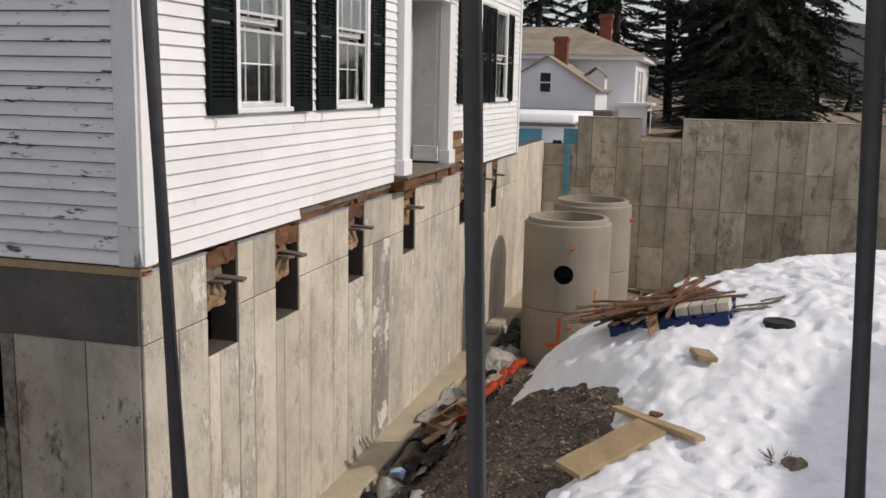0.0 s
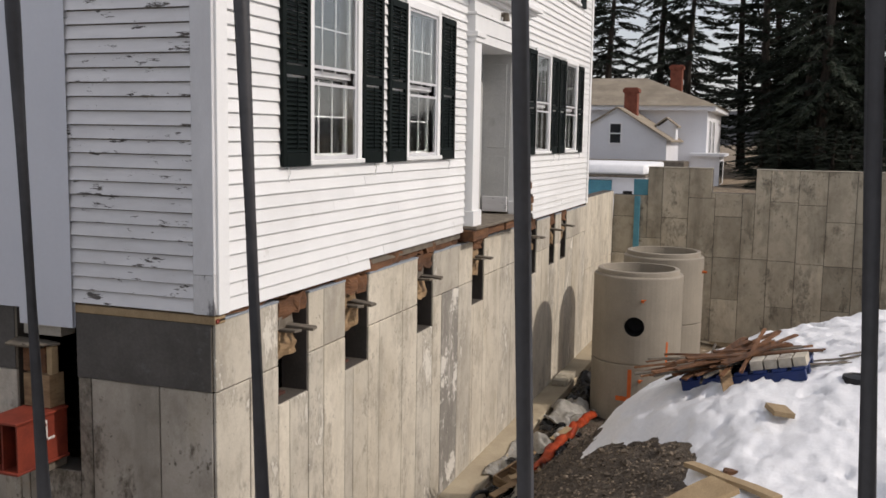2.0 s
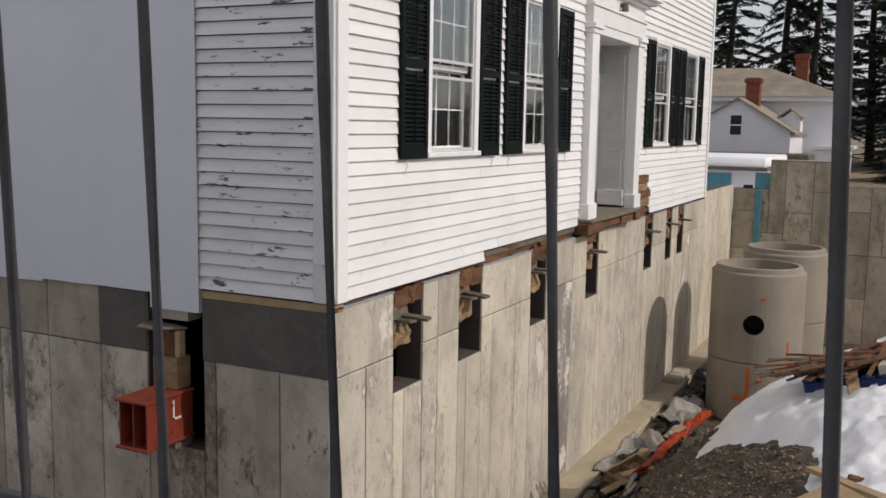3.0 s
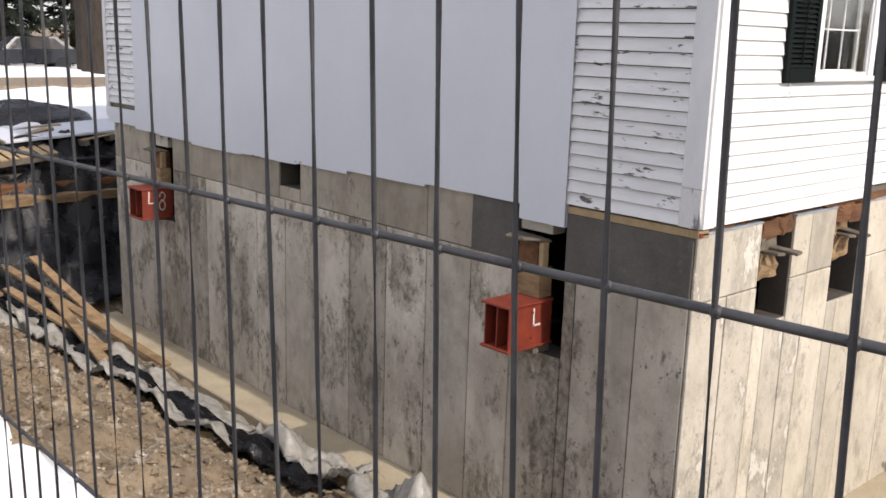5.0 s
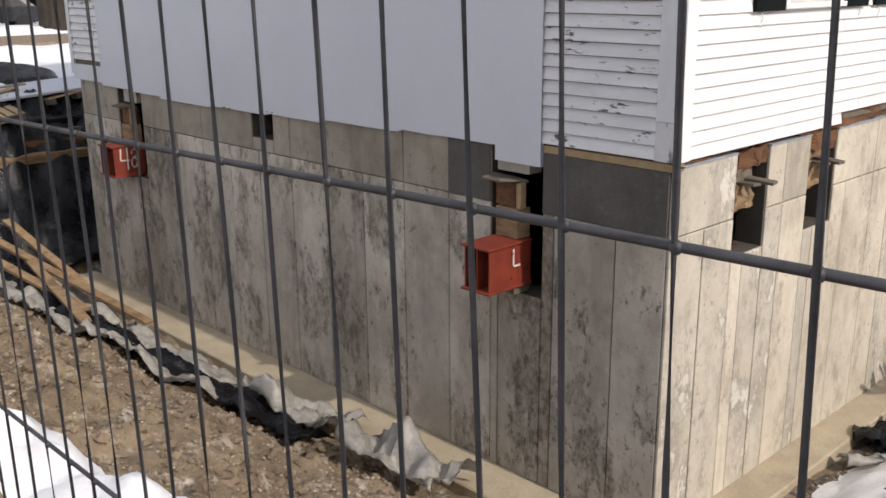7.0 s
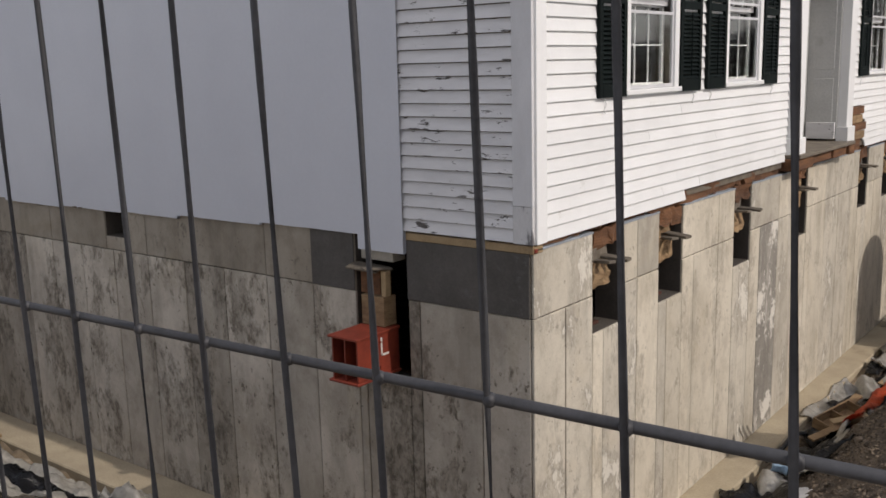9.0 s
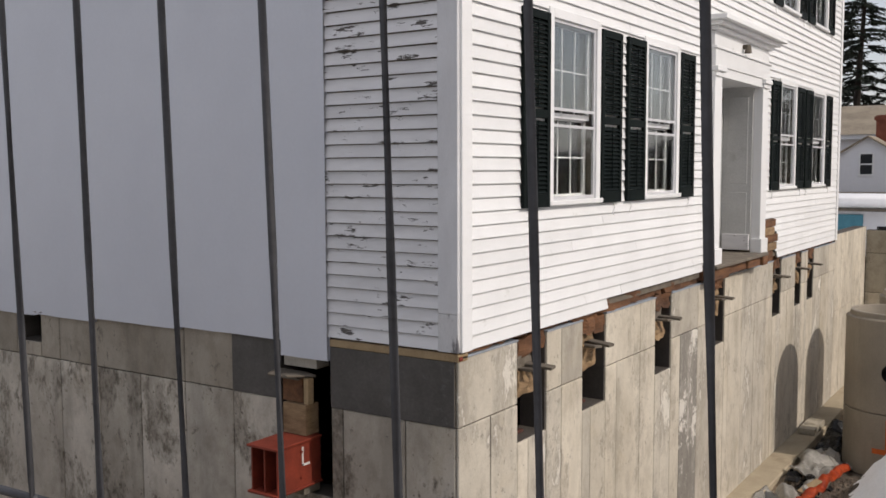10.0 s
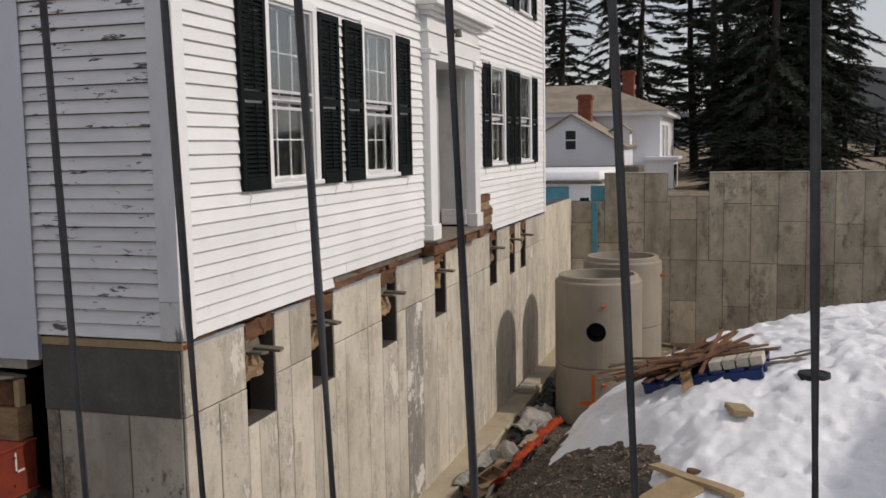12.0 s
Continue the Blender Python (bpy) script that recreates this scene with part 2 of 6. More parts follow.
M = dict(
    concrete=cast_concrete("concrete", (0.58, 0.52, 0.405), (0.42, 0.37, 0.285), (0.20, 0.178, 0.14), 0.36, 0.28, 0.35, 0.4),
    concrete_pale=cast_concrete("concrete_pale", (0.64, 0.58, 0.475), (0.53, 0.475, 0.38), (0.37, 0.33, 0.265), 0.40, 0.10, 0.2, 0.5, (0.54, 0.45, 0.31), None),
    concrete_grey=cast_concrete("concrete_grey", (0.58, 0.53, 0.44), (0.44, 0.40, 0.33), (0.33, 0.30, 0.25), 0.48, 0.12, 0.22, 0.5, (0.50, 0.42, 0.30), (0.64, 0.60, 0.52)),
    concrete_bloom=surf("concrete_bloom", (0.30, 0.275, 0.235), (0.24, 0.22, 0.19), 3.0, 0.85, 0.35, 45, (0.64, 0.60, 0.53), 2.6, 0.53, 0.58, streak=0.3, pits=0.4, flecks=0.5, blotch=((0.50, 0.46, 0.40), 0.52, 0.6)),
    concrete_mottled=cast_concrete("concrete_mottled", (0.58, 0.53, 0.45), (0.42, 0.375, 0.31), (0.15, 0.128, 0.10), 0.44, 0.14, 0.24, 0.6, (0.40, 0.335, 0.235)),
    concrete_stained=cast_concrete("concrete_stained", (0.47, 0.425, 0.355), (0.34, 0.30, 0.245), (0.125, 0.107, 0.083), 0.66, 0.1, 0.3, 0.5, (0.34, 0.28, 0.19)),
    concrete_band=cast_concrete("concrete_band", (0.40, 0.355, 0.29), (0.31, 0.27, 0.215), (0.15, 0.132, 0.108), 0.26, 0.12, 0.2, 0.4, (0.33, 0.28, 0.2)),
    seal=surf("sill_seal", (0.34, 0.375, 0.42), (0.27, 0.30, 0.34), 9, 0.6, 0.2, 60),
    gravel=surf("dark_gravel", (0.165, 0.13, 0.098), (0.085, 0.068, 0.052), 3.0, 0.95, 1.0, 28, (0.18, 0.155, 0.125), 9.0, 0.58, 0.66, bump_depth=0.04),
    concrete_dark=surf("concrete_dark", (0.118, 0.108, 0.098), (0.085, 0.078, 0.07), 2.5, 0.8, 0.3, 50, (0.16, 0.16, 0.155), 3.0, 0.6, 0.75, vary=0.08),
    # core far darker than the cast faces: the pockets' shade is in its colour
    concrete_core_shaded=surf("concrete_core_shaded", (0.105, 0.09, 0.075), (0.07, 0.06, 0.05), 2.0, 0.9, 0.4, 40),
    precast=surf("precast", (0.36, 0.315, 0.25), (0.29, 0.255, 0.205), 1.5, 0.8, 0.25, 70, (0.27, 0.24, 0.2), 1.2, 0.58, 0.75, streak=0.15),
    footing=surf("footing", (0.50, 0.42, 0.29), (0.40, 0.33, 0.23), 2.0, 0.9, 0.4, 50, (0.27, 0.22, 0.15), 1.2, 0.6, 0.75),
    white=surf("white_paint", (0.80, 0.80, 0.79), (0.735, 0.735, 0.725), 1.5, 0.55, 0.1, 80, (0.50, 0.49, 0.46), 2.3, 0.64, 0.74, vary=0.06, bump_depth=0.002, grainy=0.94),
    worn=surf("worn_white_paint", (0.72, 0.71, 0.71), (0.61, 0.60, 0.60), 1.8, 0.6, 0.2, 60, (0.085, 0.075, 0.066), 2.6, 0.592, 0.604, stretch=(1.0, 1.0, 4.6), vary=0.07, bump_depth=0.003, grainy=0.93),
    sheet=surf("grey_sheet_paint", (0.575, 0.59, 0.635), (0.54, 0.555, 0.60), 0.8, 0.5, 0.08, 30, bump_depth=0.003, grainy=0.96),
    trim_grey=surf("weathered_trim", (0.66, 0.66, 0.67), (0.56, 0.56, 0.57), 2.0, 0.6, 0.15, 60, (0.32, 0.32, 0.34), 2.2, 0.62, 0.78, stretch=(2, 2, 0.6), grainy=0.92),
    storm=surf("storm_frame_paint", (0.60, 0.60, 0.61), (0.52, 0.52, 0.53), 4, 0.45, 0.1, 60, vary=0.05, grainy=0.94),
    trim_bare=surf("bare_trim", (0.64, 0.635, 0.635), (0.54, 0.535, 0.53), 4.0, 0.7, 0.3, 50, (0.16, 0.155, 0.16), 2.9, 0.50, 0.56, stretch=(2, 2, 0.7), grainy=0.85),
    earth_stone=surf("earth_stone", (0.42, 0.35, 0.26), (0.21, 0.16, 0.105), 11, 0.95, 0.4, 60, island=0.6),
    green=surf("shutter_green", (0.003, 0.0065, 0.0058), (0.005, 0.0095, 0.0085), 3.0, 0.6, 0.1, 60, (0.02, 0.024, 0.022), 5.0, 0.64, 0.74, vary=0.1, bump_depth=0.002, spec=0.12),
    interior=surf("interior_shade", (0.05, 0.045, 0.04), (0.03, 0.03, 0.03), 1.0, 0.9, 0.1),
    timber=surf("old_timber", (0.23, 0.105, 0.045), (0.10, 0.048, 0.026), 4.0, 0.85, 0.6, 30, (0.04, 0.025, 0.018), 2.5, 0.55, 0.7, stretch=(3, 0.5, 3), vary=0.3),
    crib=surf("cribbing_wood", (0.37, 0.25, 0.135), (0.22, 0.135, 0.07), 5.0, 0.85, 0.4, 40, (0.12, 0.07, 0.04), 2.5, 0.58, 0.72, stretch=(1, 1, 4), vary=0.25),
    grey_wood=surf("grey_wood", (0.20, 0.17, 0.13), (0.12, 0.1, 0.08), 6.0, 0.9, 0.4, 50, vary=0.3),
    lumber=surf("new_lumber", (0.44, 0.32, 0.18), (0.34, 0.24, 0.13), 2.5, 0.75, 0.2, 40, (0.25, 0.17, 0.09), 3.0, 0.58, 0.75, stretch=(2.5, 0.7, 2.5), vary=0.2),
    steel_red=surf("red_primer", (0.25, 0.042, 0.021), (0.17, 0.028, 0.015), 5.0, 0.6, 0.15, 60, (0.10, 0.04, 0.03), 3.0, 0.62, 0.75, bump_depth=0.002),
    rust=surf("dark_rust", (0.11, 0.04, 0.025), (0.06, 0.025, 0.018), 6, 0.8, 0.2, 50),
    wire=surf("weathered_wire", (0.09, 0.09, 0.096), (0.05, 0.05, 0.054), 30, 0.55, 0.15, 300, metal=0.3, bump_depth=0.0005),
    mark_white=surf("chalk_paint", (0.75, 0.72, 0.68), (0.62, 0.58, 0.54), 20, 0.8, 0.1, 90),
    mark_orange=surf("orange_paint", (0.72, 0.16, 0.03), (0.6, 0.13, 0.03), 20, 0.7, 0.1, 90),
    soil=surf("soil", (0.32, 0.245, 0.16), (0.155, 0.115, 0.075), 2.4, 0.95, 1.0, 22, (0.50, 0.44, 0.355), 3.5, 0.54, 0.68, bump_depth=0.03),
    snow=surf("snow", (0.85, 0.85, 0.86), (0.78, 0.785, 0.80), 3.0, 0.6, 0.4, 34, (0.50, 0.47, 0.42), 1.6, 0.60, 0.80, bump_depth=0.016, grainy=0.88),
    black_plastic=surf("black_plastic", (0.012, 0.013, 0.016), (0.02, 0.02, 0.023), 4.0, 0.28, 0.5, 25, (0.10, 0.085, 0.06), 2.5, 0.64, 0.78, spec=0.5, bump_depth=0.02),
    clear_plastic=surf("cloudy_plastic", (0.72, 0.69, 0.63), (0.52, 0.49, 0.43), 6.0, 0.18, 0.6, 18, (0.2, 0.16, 0.1), 2.0, 0.6, 0.8, spec=0.7, bump_depth=0.02),
    orange_mesh=surf("orange_plastic", (0.80, 0.13, 0.03), (0.5, 0.07, 0.03), 8.0, 0.5, 0.4, 60, bump_depth=0.01),
    blue_plastic=surf("blue_plastic", (0.008, 0.03, 0.15), (0.006, 0.022, 0.10), 5.0, 0.4, 0.1, 60),
    pale_blue=surf("pale_blue_cloth", (0.34, 0.48, 0.62), (0.24, 0.36, 0.50), 9, 0.9, 0.4, 40),
    teal=surf("teal_paint", (0.10, 0.33, 0.42), (0.08, 0.26, 0.34), 3.0, 0.6, 0.1, 40),
    shingle=surf("roof_shingle", (0.34, 0.285, 0.21), (0.23, 0.19, 0.14), 1.0, 0.9, 0.4, 20, (0.38, 0.34, 0.28), 0.6, 0.55, 0.7),
    shingle_dark=surf("dark_roof_shingle", (0.10, 0.09, 0.085), (0.07, 0.065, 0.06), 1.0, 0.9, 0.4, 20),
    brick=surf("chimney_brick", (0.24, 0.075, 0.045), (0.16, 0.05, 0.03), 4, 0.9, 0.4, 30),
    bark=surf("bark", (0.055, 0.042, 0.032), (0.03, 0.024, 0.02), 5, 0.95, 0.6, 20, stretch=(2, 2, 0.5)),
    needle=surf("conifer_needles", (0.024, 0.036, 0.019), (0.014, 0.020, 0.012), 0.5, 0.75, 0.1, 8, (0.045, 0.042, 0.022), 0.6, 0.6, 0.8, vary=0.25),
    stone=surf("field_stone", (0.23, 0.18, 0.13), (0.115, 0.09, 0.066), 14, 0.9, 0.3, 60, island=0.65),
    rubber=surf("black_rubber", (0.012, 0.012, 0.013), None, 8, 0.6, 0.2, 60),
    car_paint=surf("dark_car_paint", (0.03, 0.033, 0.04), None, 3, 0.3, 0.02, 60),
    door_grey=surf("door_grey_paint", (0.56, 0.56, 0.54), (0.47, 0.47, 0.455), 2, 0.6, 0.1, 60, (0.36, 0.35, 0.33), 2.4, 0.62, 0.74),
    hill=surf("wooded_hill", (0.05, 0.05, 0.055), (0.03, 0.032, 0.035), 0.05, 0.95, 0.1, 0.6),
)


def glass_material():
    m = bpy.data.materials.new("window_glass")
    m.use_nodes = True
    p = m.node_tree.nodes["Principled BSDF"]
    p.inputs["Base Color"].default_value = (0.85, 0.88, 0.88, 1)
    p.inputs["Roughness"].default_value = 0.04
    p.inputs["Transmission Weight"].default_value = 1.0
    p.inputs["IOR"].default_value = 1.5
    return m


M["glass"] = glass_material()

# ---------------------------------------------------------------- building helpers


def box(bm, x0, x1, y0, y1, z0, z1, bevel=0.0):
    v = [bm.verts.new((x, y, z)) for x in (x0, x1) for y in (y0, y1) for z in (z0, z1)]
    fs = [bm.faces.new([v[i] for i in q]) for q in ((0, 1, 3, 2), (4, 6, 7, 5), (0, 4, 5, 1), (2, 3, 7, 6), (0, 2, 6, 4), (1, 5, 7, 3))]
    if bevel:
        es = {e for f_ in fs for e in f_.edges}
        bmesh.ops.bevel(bm, geom=list(es), offset=bevel, segments=1, affect="EDGES", profile=0.5)
    return v


def turned_box(bm, centre, size, turn=(0, 0, 0), bevel=0.0):
    b2 = bmesh.new()
    sx, sy, sz = (s / 2 for s in size)
    box(b2, -sx, sx, -sy, sy, -sz, sz, bevel)
    b2.transform(pose(*centre, *turn))
    me = bpy.data.meshes.new("tmp")
    b2.to_mesh(me)
    b2.free()
    bm.from_mesh(me)
    bpy.data.meshes.remove(me)


def tube(bm, a, b, r0, r1=None, sides=8, caps=True):
    a, b = Vector(a), Vector(b)
    r1 = r0 if r1 is None else r1
    q = (b - a).to_track_quat("Z", "Y")
    rings = []
    for c, r in ((a, r0), (b, r1)):
        rings.append([bm.verts.new(c + q @ Vector((r * math.cos(k * math.tau / sides), r * math.sin(k * math.tau / sides), 0))) for k in range(sides)])
    for k in range(sides):
        bm.faces.new((rings[0][k], rings[0][(k + 1) % sides], rings[1][(k + 1) % sides], rings[1][k]))
    if caps:
        bm.faces.new(rings[0][::-1])
        bm.faces.new(rings[1])


def tube_line(bm, pts, r, sides=8):
    """One round rod along a line of points."""
    pts = [Vector(p) for p in pts]
    rings = []
    for k, p in enumerate(pts):
        d = (pts[min(k + 1, len(pts) - 1)] - pts[max(k - 1, 0)]).normalized()
        q = d.to_track_quat("Z", "Y")
        rings.append([bm.verts.new(p + q @ Vector((r * math.cos(i * math.tau / sides), r * math.sin(i * math.tau / sides), 0))) for i in range(sides)])
    for a, b in zip(rings, rings[1:]):
        for i in range(sides):
            j = (i + 1) % sides
            bm.faces.new((a[i], a[j], b[j], b[i]))
    bm.faces.new(rings[0][::-1])
    bm.faces.new(rings[-1])


def lathe(bm, profile, sides=48, centre=(0, 0)):
    """Turns a closed list of (radius, z) round the z axis."""
    rings = [[bm.verts.new((centre[0] + r * math.cos(k * math.tau / sides), centre[1] + r * math.sin(k * math.tau / sides), z)) for k in range(sides)] for r, z in profile]
    n = len(rings)
    for i in range(n):
        j = (i + 1) % n
        for k in range(sides):
            l = (k + 1) % sides
            bm.faces.new((rings[i][k], rings[i][l], rings[j][l], rings[j][k]))


def rough_box(bm, centre, size, turn=(0, 0, 0), depth=0.015, cuts=4, seed=0.0):
    """A block with hacked, splintered faces."""
    n0 = len(bm.verts)
    m = pose(*centre, *turn)
    one = bmesh.ops.create_cube(bm, size=1.0)
    bmesh.ops.subdivide_edges(bm, edges=list({e for v in one["verts"] for e in v.link_edges}), cuts=cuts, use_grid_fill=True)
    bm.verts.ensure_lookup_table()
    for v in bm.verts[n0:]:
        p = Vector((v.co.x * size[0], v.co.y * size[1], v.co.z * size[2]))
        k = p * 9.0 + Vector((seed, seed * 0.7, -seed))
        p += Vector((noise.noise(k), noise.noise(k + Vector((5, 0, 0))), noise.noise(k + Vector((0, 9, 0))))) * depth
        v.co = m @ p


def mesh_of(bm, name, material, smooth=False):
    me = bpy.data.meshes.new(name)
    bmesh.ops.recalc_face_normals(bm, faces=bm.faces)
    bm.to_mesh(me)
    bm.free()
    me.materials.append(material)
    if smooth:
        me.polygons.foreach_set("use_smooth", [True] * len(me.polygons))
    return me


def part(name, bm, material, parent, label="", smooth=False):
    ob = new(name, mesh_of(bm, name, material, smooth))
    ob.parent = parent
    if label:
        ob["label"] = label
    return ob


def box_part(name, dims, material, parent, label="", bevel=0.0):
    bm = bmesh.new()
    box(bm, *dims, bevel)
    return part(name, bm, material, parent, label)


def thing(name, at=(0, 0, 0), label="", category="", group="", kind=""):
    ob = new(name)
    ob.location = at
    ob.empty_display_size = 0.1
    return tagged(ob, label, category, group, kind)


def solo(name, bm, material, label="", category="", group="", kind="", smooth=False, at=None):
    ob = new(name, mesh_of(bm, name, material, smooth))
    if at is not None:
        ob.matrix_world = at
    return tagged(ob, label, category, group, kind)


def cut(rect, holes):
    """The rectangles that are left of (a0, a1, b0, b1) once the holes are taken out."""
    todo = [rect]
    for h0, h1, g0, g1 in holes:
        rest = []
        for a0, a1, b0, b1 in todo:
            if h1 <= a0 or h0 >= a1 or g1 <= b0 or g0 >= b1:
                rest.append((a0, a1, b0, b1))
                continue
            if a0 < h0:
                rest.append((a0, h0, b0, b1))
            if h1 < a1:
                rest.append((h1, a1, b0, b1))
            c0, c1 = max(a0, h0), min(a1, h1)
            if b0 < g0:
                rest.append((c0, c1, b0, g0))
            if g1 < b1:
                rest.append((c0, c1, g1, b1))
        todo = rest
    return [r for r in todo if r[1] - r[0] > 0.02 and r[3] - r[2] > 0.02]


def smooth01(v):
    v = min(1.0, max(0.0, v))
    return v * v * (3 - 2 * v)


def fbm(x, y, s, seed=0.0):
    return noise.fractal(Vector((x * s, y * s, seed)), 1.0, 2.0, 4)

# ---------------------------------------------------------------- the ground: one sheet, a pit along the house
HOUSE_W, HOUSE_L, WALL_END = 9.95, 13.25, 16.5    # along -x, along +y, end of the concrete wall


def pit_distance(x, y):
    dx = max(x, -HOUSE_W - x - 0.6, 0.0)
    dy = max(-y, 0.0)
    return math.hypot(dx, dy)


def ground_height(x, y):
    if y > WALL_END + 0.3 or x > 14:
        return -0.6 + 0.1 * fbm(x, y, 0.1)
    d = pit_distance(x, y)
    left = smooth01((2.6 - x) / 2.4) * smooth01((0.9 - y) / 2.2)
    plateau = -1.80 + 0.52 * smooth01((y - 2.0) / 2.6) + 1.45 * smooth01((0.4 - y) / 5.6)
    plateau += 0.22 * smooth01((x - 3.2) / 2.0) * smooth01((y - 2) / 4)
    back = smooth01((y - (6.0 + 0.85 * (x - 3.0))) / 3.0)
    plateau += (-3.5 - plateau) * back
    p = min(1.0, max(0.0, (d - 0.75) / 2.75))
    z_right = -3.16 + (plateau + 3.16) * p * (0.65 * (2 - p) + 0.35)
    z_left = min(-3.16 + 0.47 * max(0.0, d - 0.75), -0.32)
    z = z_right + (z_left - z_right) * left
    if x < -HOUSE_W - 0.4:
        q = smooth01((-HOUSE_W - 0.4 - x) / 2.0)
        z = max(z, -3.16 + 2.4 * q)
    rough = 0.05 + 0.17 * left * smooth01((d - 0.8) / 1.0)
    z += rough * fbm(x, y, 1.3, 3.0) + (0.03 + 0.07 * left) * fbm(x, y, 3.4, 7.0)
    if d > 0.7:
        z += 0.02 * fbm(x, y, 10.0, 9.0)
    return z


# boot prints: short trails of them, thicker towards the top of the bank
rnd = random.Random(31)
PRINTS = {}
for trail in range(80):
    tx, ty, way = rnd.uniform(2.2, 8.2), rnd.uniform(-0.6, 7.8) if trail % 3 else rnd.uniform(4.0, 8.5), rnd.uniform(0, math.tau)
    for k in range(rnd.randint(2, 9)):
        side = 0.10 if k % 2 else -0.10
        cx, cy = tx + 0.46 * k * math.cos(way) - side * math.sin(way), ty + 0.46 * k * math.sin(way) + side * math.cos(way)
        spec = (cx, cy, way + rnd.uniform(-0.3, 0.3), rnd.uniform(0.11, 0.16), rnd.uniform(0.05, 0.075), rnd.uniform(0.02, 0.06))
        for i in (-1, 0, 1):
            for j in (-1, 0, 1):
                PRINTS.setdefault((int(cx // 0.25) + i, int(cy // 0.25) + j), []).append(spec)
        way += rnd.uniform(-0.25, 0.25)


def footprints(x, y):
    dent = 0.0
    for cx, cy, way, l, w, deep in PRINTS.get((int(x // 0.25), int(y // 0.25)), ()):
        dx, dy = x - cx, y - cy
        q = math.hypot((dx * math.cos(way) + dy * math.sin(way)) / l, (dy * math.cos(way) - dx * math.sin(way)) / w)
        if q < 1.0:
            dent = min(dent, -deep * smooth01((1.0 - q) / 0.35))
        elif q < 1.5:
            dent += 0.12 * deep * (1.5 - q) * 2
    return dent


def snow_depth(x, y):
    """How thick the snow lies; below nothing where the ground is bare."""
    n1 = fbm(x, y, 0.9, 11.0)
    n2 = fbm(x, y, 3.0, 5.0)
    if y > 30 or (y > WALL_END + 0.2 and x > 1.2):
        return -0.2
    if y > WALL_END + 0.3 or x < -16 or y < -12 or x > 12:
        return 0.12
    if x > 0.2 and y > -1.2:
        edge = 2.50 + 0.52 * smooth01((y - 1.6) / 0.9) - 1.25 * smooth01((y - 3.2) / 1.1) + 0.25 * smooth01((y - 6) / 3)
        edge -= 0.3 * smooth01((1.0 - y) / 1.5)
        s = (x - edge) + 0.28 * n1 + 0.12 * n2
        t = 0.42 - math.hypot((x - 0.85) / 0.42, (y - 1.9) / 1.8) * 0.42 + 0.12 * n1 + 0.06 * n2
        s = max(s, t)
        s = min(s, (7.6 + 0.85 * (x - 3.0) - y) * 0.6)
        lump = 0.035 * fbm(x, y, 0.8, 2.0) + 0.004 * n2 + 0.006 * fbm(x, y, 9.0, 4.0)
        return min(0.17, s * 0.35) + (lump + footprints(x, y)) * smooth01(s * 1.5)
    if x <= -HOUSE_W - 2.4:
        return 0.10 + 0.25 * n1
    # a strip of old snow on the bank
    c = -3.62 + 0.16 * x
    return (0.40 - abs(y - c) + 0.14 * n1 + 0.07 * n2) * 0.45


def axis(dense0, dense1, step, far):
    a = list(np.arange(dense0, dense1, step))
    left, right, s = [], [], step
    v = dense0
    while v > -far:
        s *= 1.35
        v -= s
        left.append(v)
    v, s = a[-1], step
    while v < far:
        s *= 1.35
        v += s
        right.append(v)
    return left[::-1] + a + right


def sheet_mesh(name, xs, ys, height, keep, material):
    verts, faces, index = [], [], {}
    hs = [[height(x, y) for y in ys] for x in xs]
    ks = [[keep(x, y) for y in ys] for x in xs] if keep else None

    def vid(i, j):
        if (i, j) not in index:
            index[i, j] = len(verts)
            verts.append((xs[i], ys[j], hs[i][j]))
        return index[i, j]

    for i in range(len(xs) - 1):
        for j in range(len(ys) - 1):
            if ks and not (ks[i][j] or ks[i + 1][j] or ks[i][j + 1] or ks[i + 1][j + 1]):
                continue
            faces.append((vid(i, j), vid(i + 1, j), vid(i + 1, j + 1), vid(i, j + 1)))
    me = bpy.data.meshes.new(name)
    me.from_pydata(verts, [], faces)
    me.materials.append(material)
    me.polygons.foreach_set("use_smooth", [True] * len(me.polygons))
    return new(name, me)


gx, gy = axis(-13.0, 8.5, 0.08, 900), axis(-6.5, 17.4, 0.08, 900)
tagged(sheet_mesh("ground", gx, gy, ground_height, None, M["soil"]), "brown gravelly soil sloping into the excavated pit", "ground", kind="structure")


sx = [v for v in gx if v < 1.5] + list(np.arange(1.52, 8.3, 0.036)) + [v for v in gx if v > 8.31]
sy = [v for v in gy if v < -1.2] + list(np.arange(-1.18, 8.4, 0.036)) + [v for v in gy if v > 8.41]


def snow_top(x, y):
    return ground_height(x, y) + snow_depth(x, y)


tagged(sheet_mesh("snow", sx, sy, snow_top, lambda x, y: snow_depth(x, y) > -0.02, M["snow"]), "trampled old snow with footprints over the bank", "snow", kind="stuff")

def gravel_top(x, y):
    """Dark gravel that was tipped along the front footing, over the soil."""
    d = x
    s = min(d - 0.40, 3.6 - d, (y + 0.9 + 0.5 * fbm(x, y, 0.8, 2.0)) * 0.6, (11.5 - y) * 0.5)
    return ground_height(x, y) + min(0.03, s * 0.1) + 0.02 * fbm(x, y, 6.0, 1.0) + 0.012 * fbm(x, y, 14.0, 6.0) - 0.005


tagged(sheet_mesh("gravel_slope", [x for x in gx if 0.3 < x < 3.7], [y for y in gy if -1.4 < y < 11.6], gravel_top, None, M["gravel"]), "dark brown gravel slope along the footing", "gravel", kind="structure")

# ---------------------------------------------------------------- concrete walls, cast in narrow forms
PANEL = 0.612
CORE = 0.26


